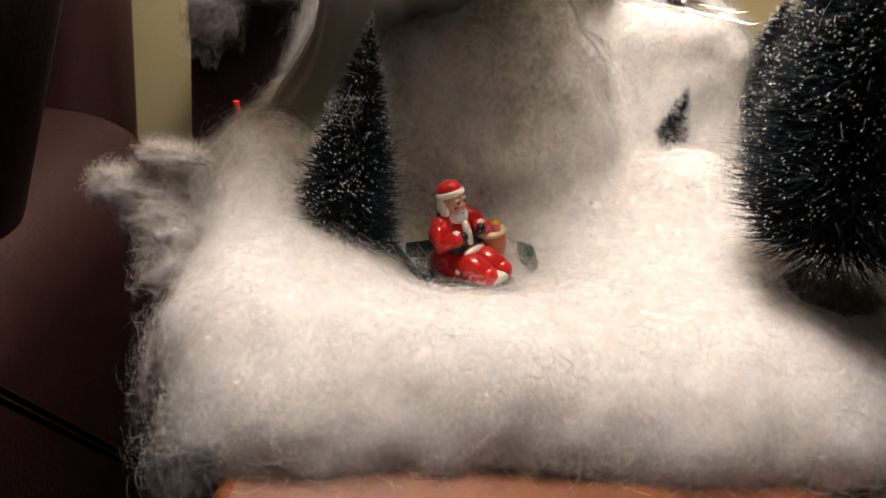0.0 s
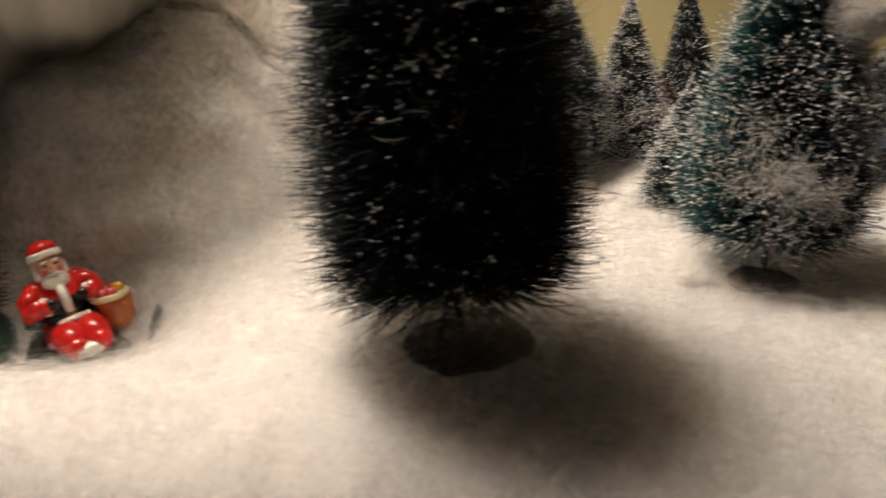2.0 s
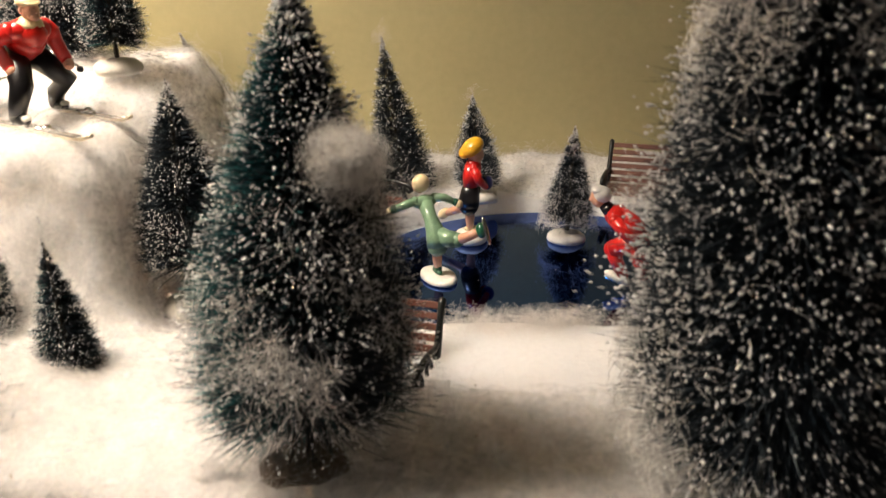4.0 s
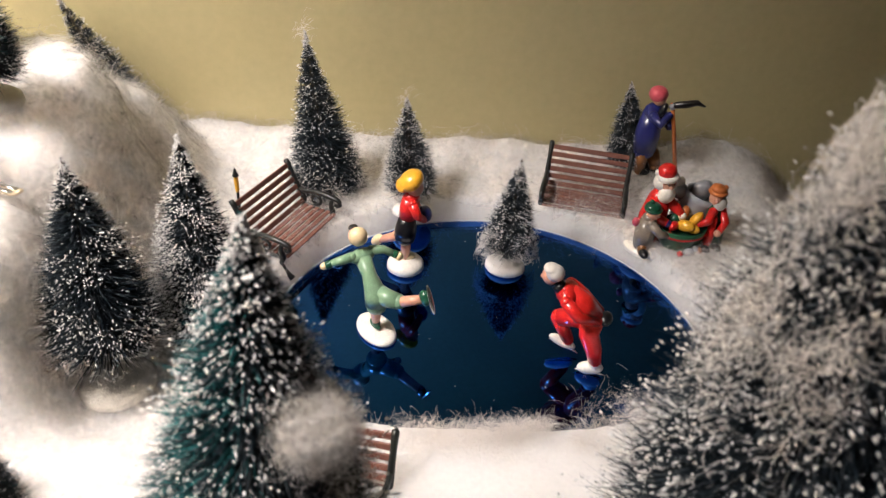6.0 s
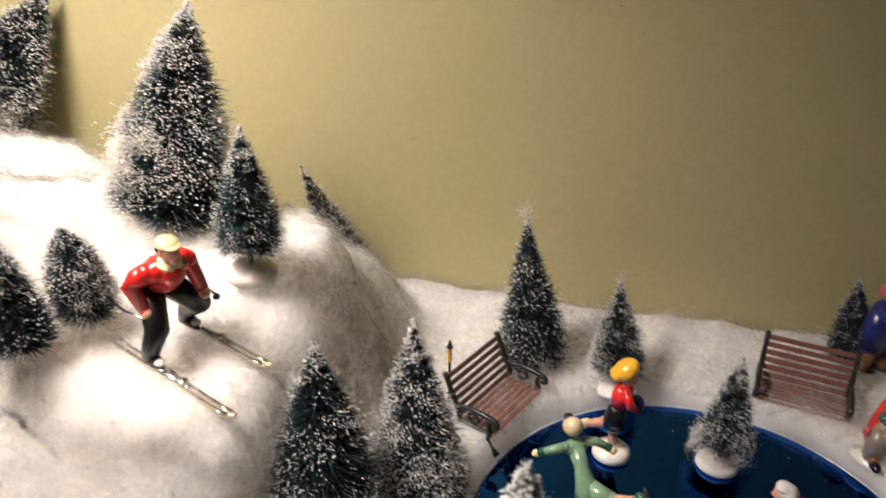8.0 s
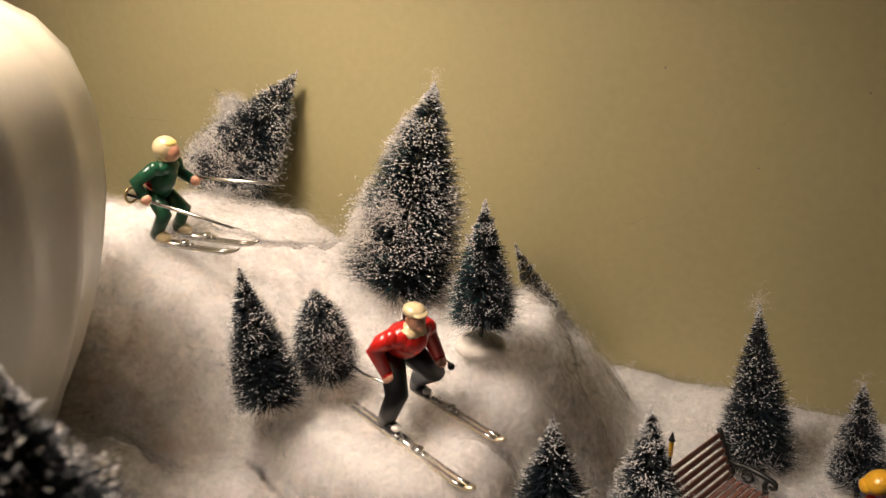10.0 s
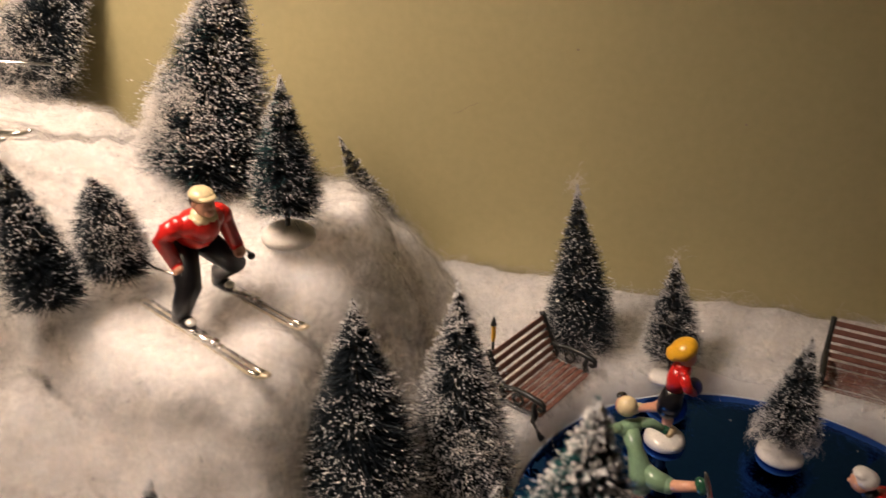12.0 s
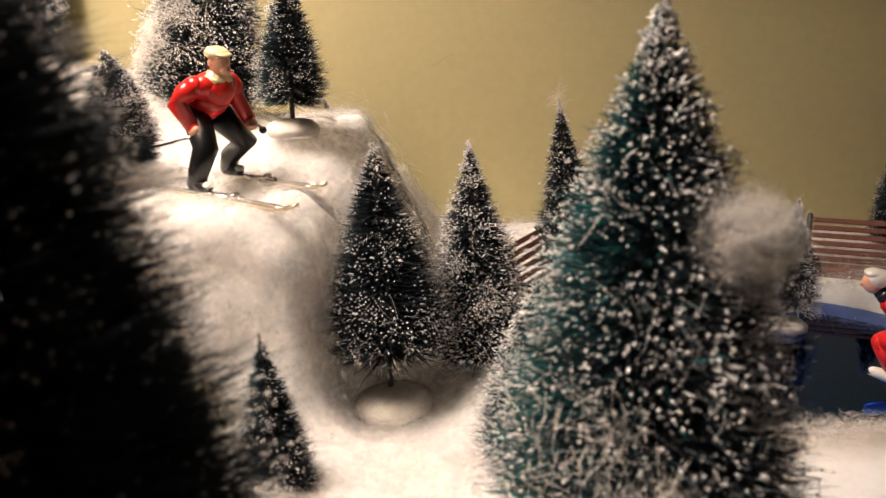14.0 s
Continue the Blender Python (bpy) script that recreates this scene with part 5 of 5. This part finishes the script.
    f.limb([(17, -6, 27), (13, -10, 23), (9, -9.6, 21.6)], [2.8, 2.5, 2.0], RED, 12), f.limb([(23, -4, 27), (24.5, -9, 21), (20.5, -12, 17)], [2.8, 2.5, 2.0], RED, 12), f.ball((19.4, -12.6, 16.4), 2.2, SKIN)
    f.limb([(17.4, -8.4, 24), (16.4, -10, 13), (15.4, -10.6, 7)], [2.0, 2.6, 2.2], RED, 12)
    f.ball((18.4, -3, 34.6), (4.2, 4.0, 4.6), SKIN), f.ball((20.6, -4.8, 31.6), (4.0, 3.2, 4.8), HAIR_WHITE), f.ball((21.4, -0.6, 35), (3.8, 4.2, 4.8), GREY), f.ball((17, -6.8, 34.4), 0.9, SKIN)
    f.turned([(5.0, 0), (5.6, 0.8), (5.0, 1.8)], (19, -2, 37.2), ORANGE), f.ball((19.4, -1.6, 39.6), (4.8, 4.6, 2.8), ORANGE, (0, 12, 0)), f.ball((23.2, -1.4, 40.2), 1.6, ORANGE)
    f.ball((14, -12, 5.6), (3.2, 5.0, 2.6), BLACK), f.ball((21, -12, 5.6), (3.0, 4.6, 2.6), BLACK)
    f.ball((3, -16, 6.6), (3.4, 2.6, 2.6), PALE_GREY), f.ball((6.4, -15.6, 8.6), (1.8, 1.8, 2.2), PALE_GREY), f.ball((9, -15.4, 6.4), (2.0, 2.0, 2.8), ORANGE), f.ball((-2.4, -16.4, 6), (1.8, 1.8, 1.8), RED)
    return f.done("gift_group_figurine", "painted figurine group sharing toys from a green tub", "figurine", pose(0.652, 0.847, 0.007, 0, 0, 10), 0.00112)


def worker():
    f = Figure()
    for y in (-4, 4):
        f.ball((2, y, 3), (5.4, 3, 3), BLACK), f.limb([(0, y, 3), (0, y * 0.9, 12), (0, y * 0.7, 24)], [3.4, 4, 4.8], BROWN)
    f.limb([(0, 0, 18), (0, 0, 30), (1, 0, 46)], [8, 8.6, 7], BLUE, 14), f.ball((1, 0, 47), (5.6, 9, 5), BLUE)
    f.limb([(2, -8, 47), (8, -12, 44), (12, -8, 50)], [3.6, 3.2, 2.6], BLUE), f.limb([(2, 8, 47), (9, 8, 40), (13, 0, 38)], [3.6, 3.2, 2.6], BLUE)
    f.ball((3, 0, 57), (4.8, 4.6, 5.4), SKIN), f.ball((1.6, 0, 59.6), (6.4, 6.2, 5.6), PINK)
    f.limb([(12, -8, 58), (17, -6, 38), (25, -2, 2)], [1.3, 1.4, 1.6], ORANGE, 8)
    f.limb([(11, -8, 56), (15, -8, 58), (21, -7, 59.5), (27, -6, 61.5), (32, -6, 60)], [1.2, 2.4, 2.6, 2.0, 0.7], BLACK, 8), f.ball((12.6, -8, 56.6), (2.2, 2.2, 2.6), GREY)
    f.ball((7, -6, 52), (2.4, 3.2, 5.2), BLACK, (0, 18, 0)), f.limb([(6, 4, 14), (9, 3, 6)], [4.8, 4.2], BROWN, 12), f.ball((11, 3, 3), (6, 3.4, 3), BLACK)
    return f.done("worker_figurine", "painted figurine in a blue coat and pink hat holding a pick", "figurine", pose(0.641, 0.921, at(0.641, 0.921) + 0.002, 0, 0, -20), 0.00104)


red_skier(), green_skier(), green_skater(), yellow_skater(), red_skater(), seated_santa(), sled(), gift_group(), worker()


# ---- loose cotton, and the corner behind the lamp ----
def cotton_wad(x, y, z, radius, stretch, label, seed, fuzz=2600):
    ob = cotton_ball(Vector((0, 0, 0)), radius, None, np.random.default_rng(seed), "cotton_wad", stretch, fuzz, 0.9)
    ob.location = (x, y, z)
    return tagged(ob, label, "cotton wad", "loose cotton wads")


LOOSE = "loose wad of white cotton pulled off the snow"
EDGE = "ragged white cotton tuft hanging over the table's edge"
cotton_wad(-0.066, 0.470, 0.012, 0.013, (1.3, 0.8, 0.7), EDGE, 1, 3500)
cotton_wad(-0.040, 0.478, 0.030, 0.011, (2.0, 0.8, 0.5), EDGE, 2, 3500)
cotton_wad(-0.046, 0.468, 0.002, 0.016, (1.1, 0.9, 0.9), EDGE, 3, 4500)
cotton_wad(-0.026, 0.450, -0.012, 0.020, (1.0, 1.3, 1.0), LOOSE, 4, 5000)
cotton_wad(0.412, 0.552, 0.008, 0.011, (1.3, 1.0, 0.6), LOOSE, 5, 2500)
cotton_wad(0.586, 0.556, 0.010, 0.014, (1.0, 1.2, 1.1), LOOSE, 6, 3500)
cotton_wad(-0.004, 0.932, 0.200, 0.016, (1.0, 0.7, 1.2), "cotton wad caught behind the leaning brush tree", 8)


def wisps_on_rim(x, y, rx, ry, count, seed):
    """A flat spread of loose fibres where the snow meets the mirror."""
    rng = np.random.default_rng(seed)
    px, py = x + rx * rng.normal(0, 0.5, count), y + ry * rng.normal(0, 0.5, count)
    ok = fbm(px, py, 90, 3, seed) > -0.08
    px, py = px[ok], py[ok]
    pz = np.maximum(0.0, ground(px, py)) + 0.009 * rng.uniform(0, 1, len(px)) ** 2
    up = np.tile((0.0, 0.0, 1.0), (len(px), 1))
    ob = fibres("cotton_wisp", np.stack([px, py, pz], 1), up, 0.008, 0.00009, rng, lift=0.7)
    return tagged(ob, "wispy cotton spread along the rim of the mirror pond", "cotton wisp", "loose cotton wads")


wisps_on_rim(0.615, 0.692, 0.034, 0.022, 6000, 4)
wisps_on_rim(0.550, 0.670, 0.050, 0.014, 7000, 5)
wisps_on_rim(0.500, 0.664, 0.030, 0.010, 1800, 6)


def cabinet():
    t = thing("brown_cabinet", "dark brown wooden cabinet behind the lamp with cotton on top", "cabinet")
    part("body", box(bmesh.new(), (0.110, 0.13, 0.82), Matrix.Translation((-0.095, 0.865, -0.372)), 0.004), LEATHER_DARK, t)
    part("top", box(bmesh.new(), (0.116, 0.14, 0.010), Matrix.Translation((-0.095, 0.864, 0.043)), 0.003), LEATHER_DARK, t)
    return t


cabinet()
cotton_wad(-0.122, 0.790, 0.048, 0.030, (0.95, 0.35, 1.5), "cotton batting draped over the cabinet's front", 9, 5000)
cotton_wad(-0.080, 0.820, 0.058, 0.040, (1.2, 1.0, 0.45), "cotton batting lying on top of the cabinet", 10, 4000)
bm = tube(bmesh.new(), [(-0.098, 0.785, -0.125), (-0.097, 0.783, -0.08), (-0.100, 0.780, -0.045)], 0.003, 8)
tagged(part("red_rod", bm, RED, None), "thin red rod leaning against the cabinet", "rod")
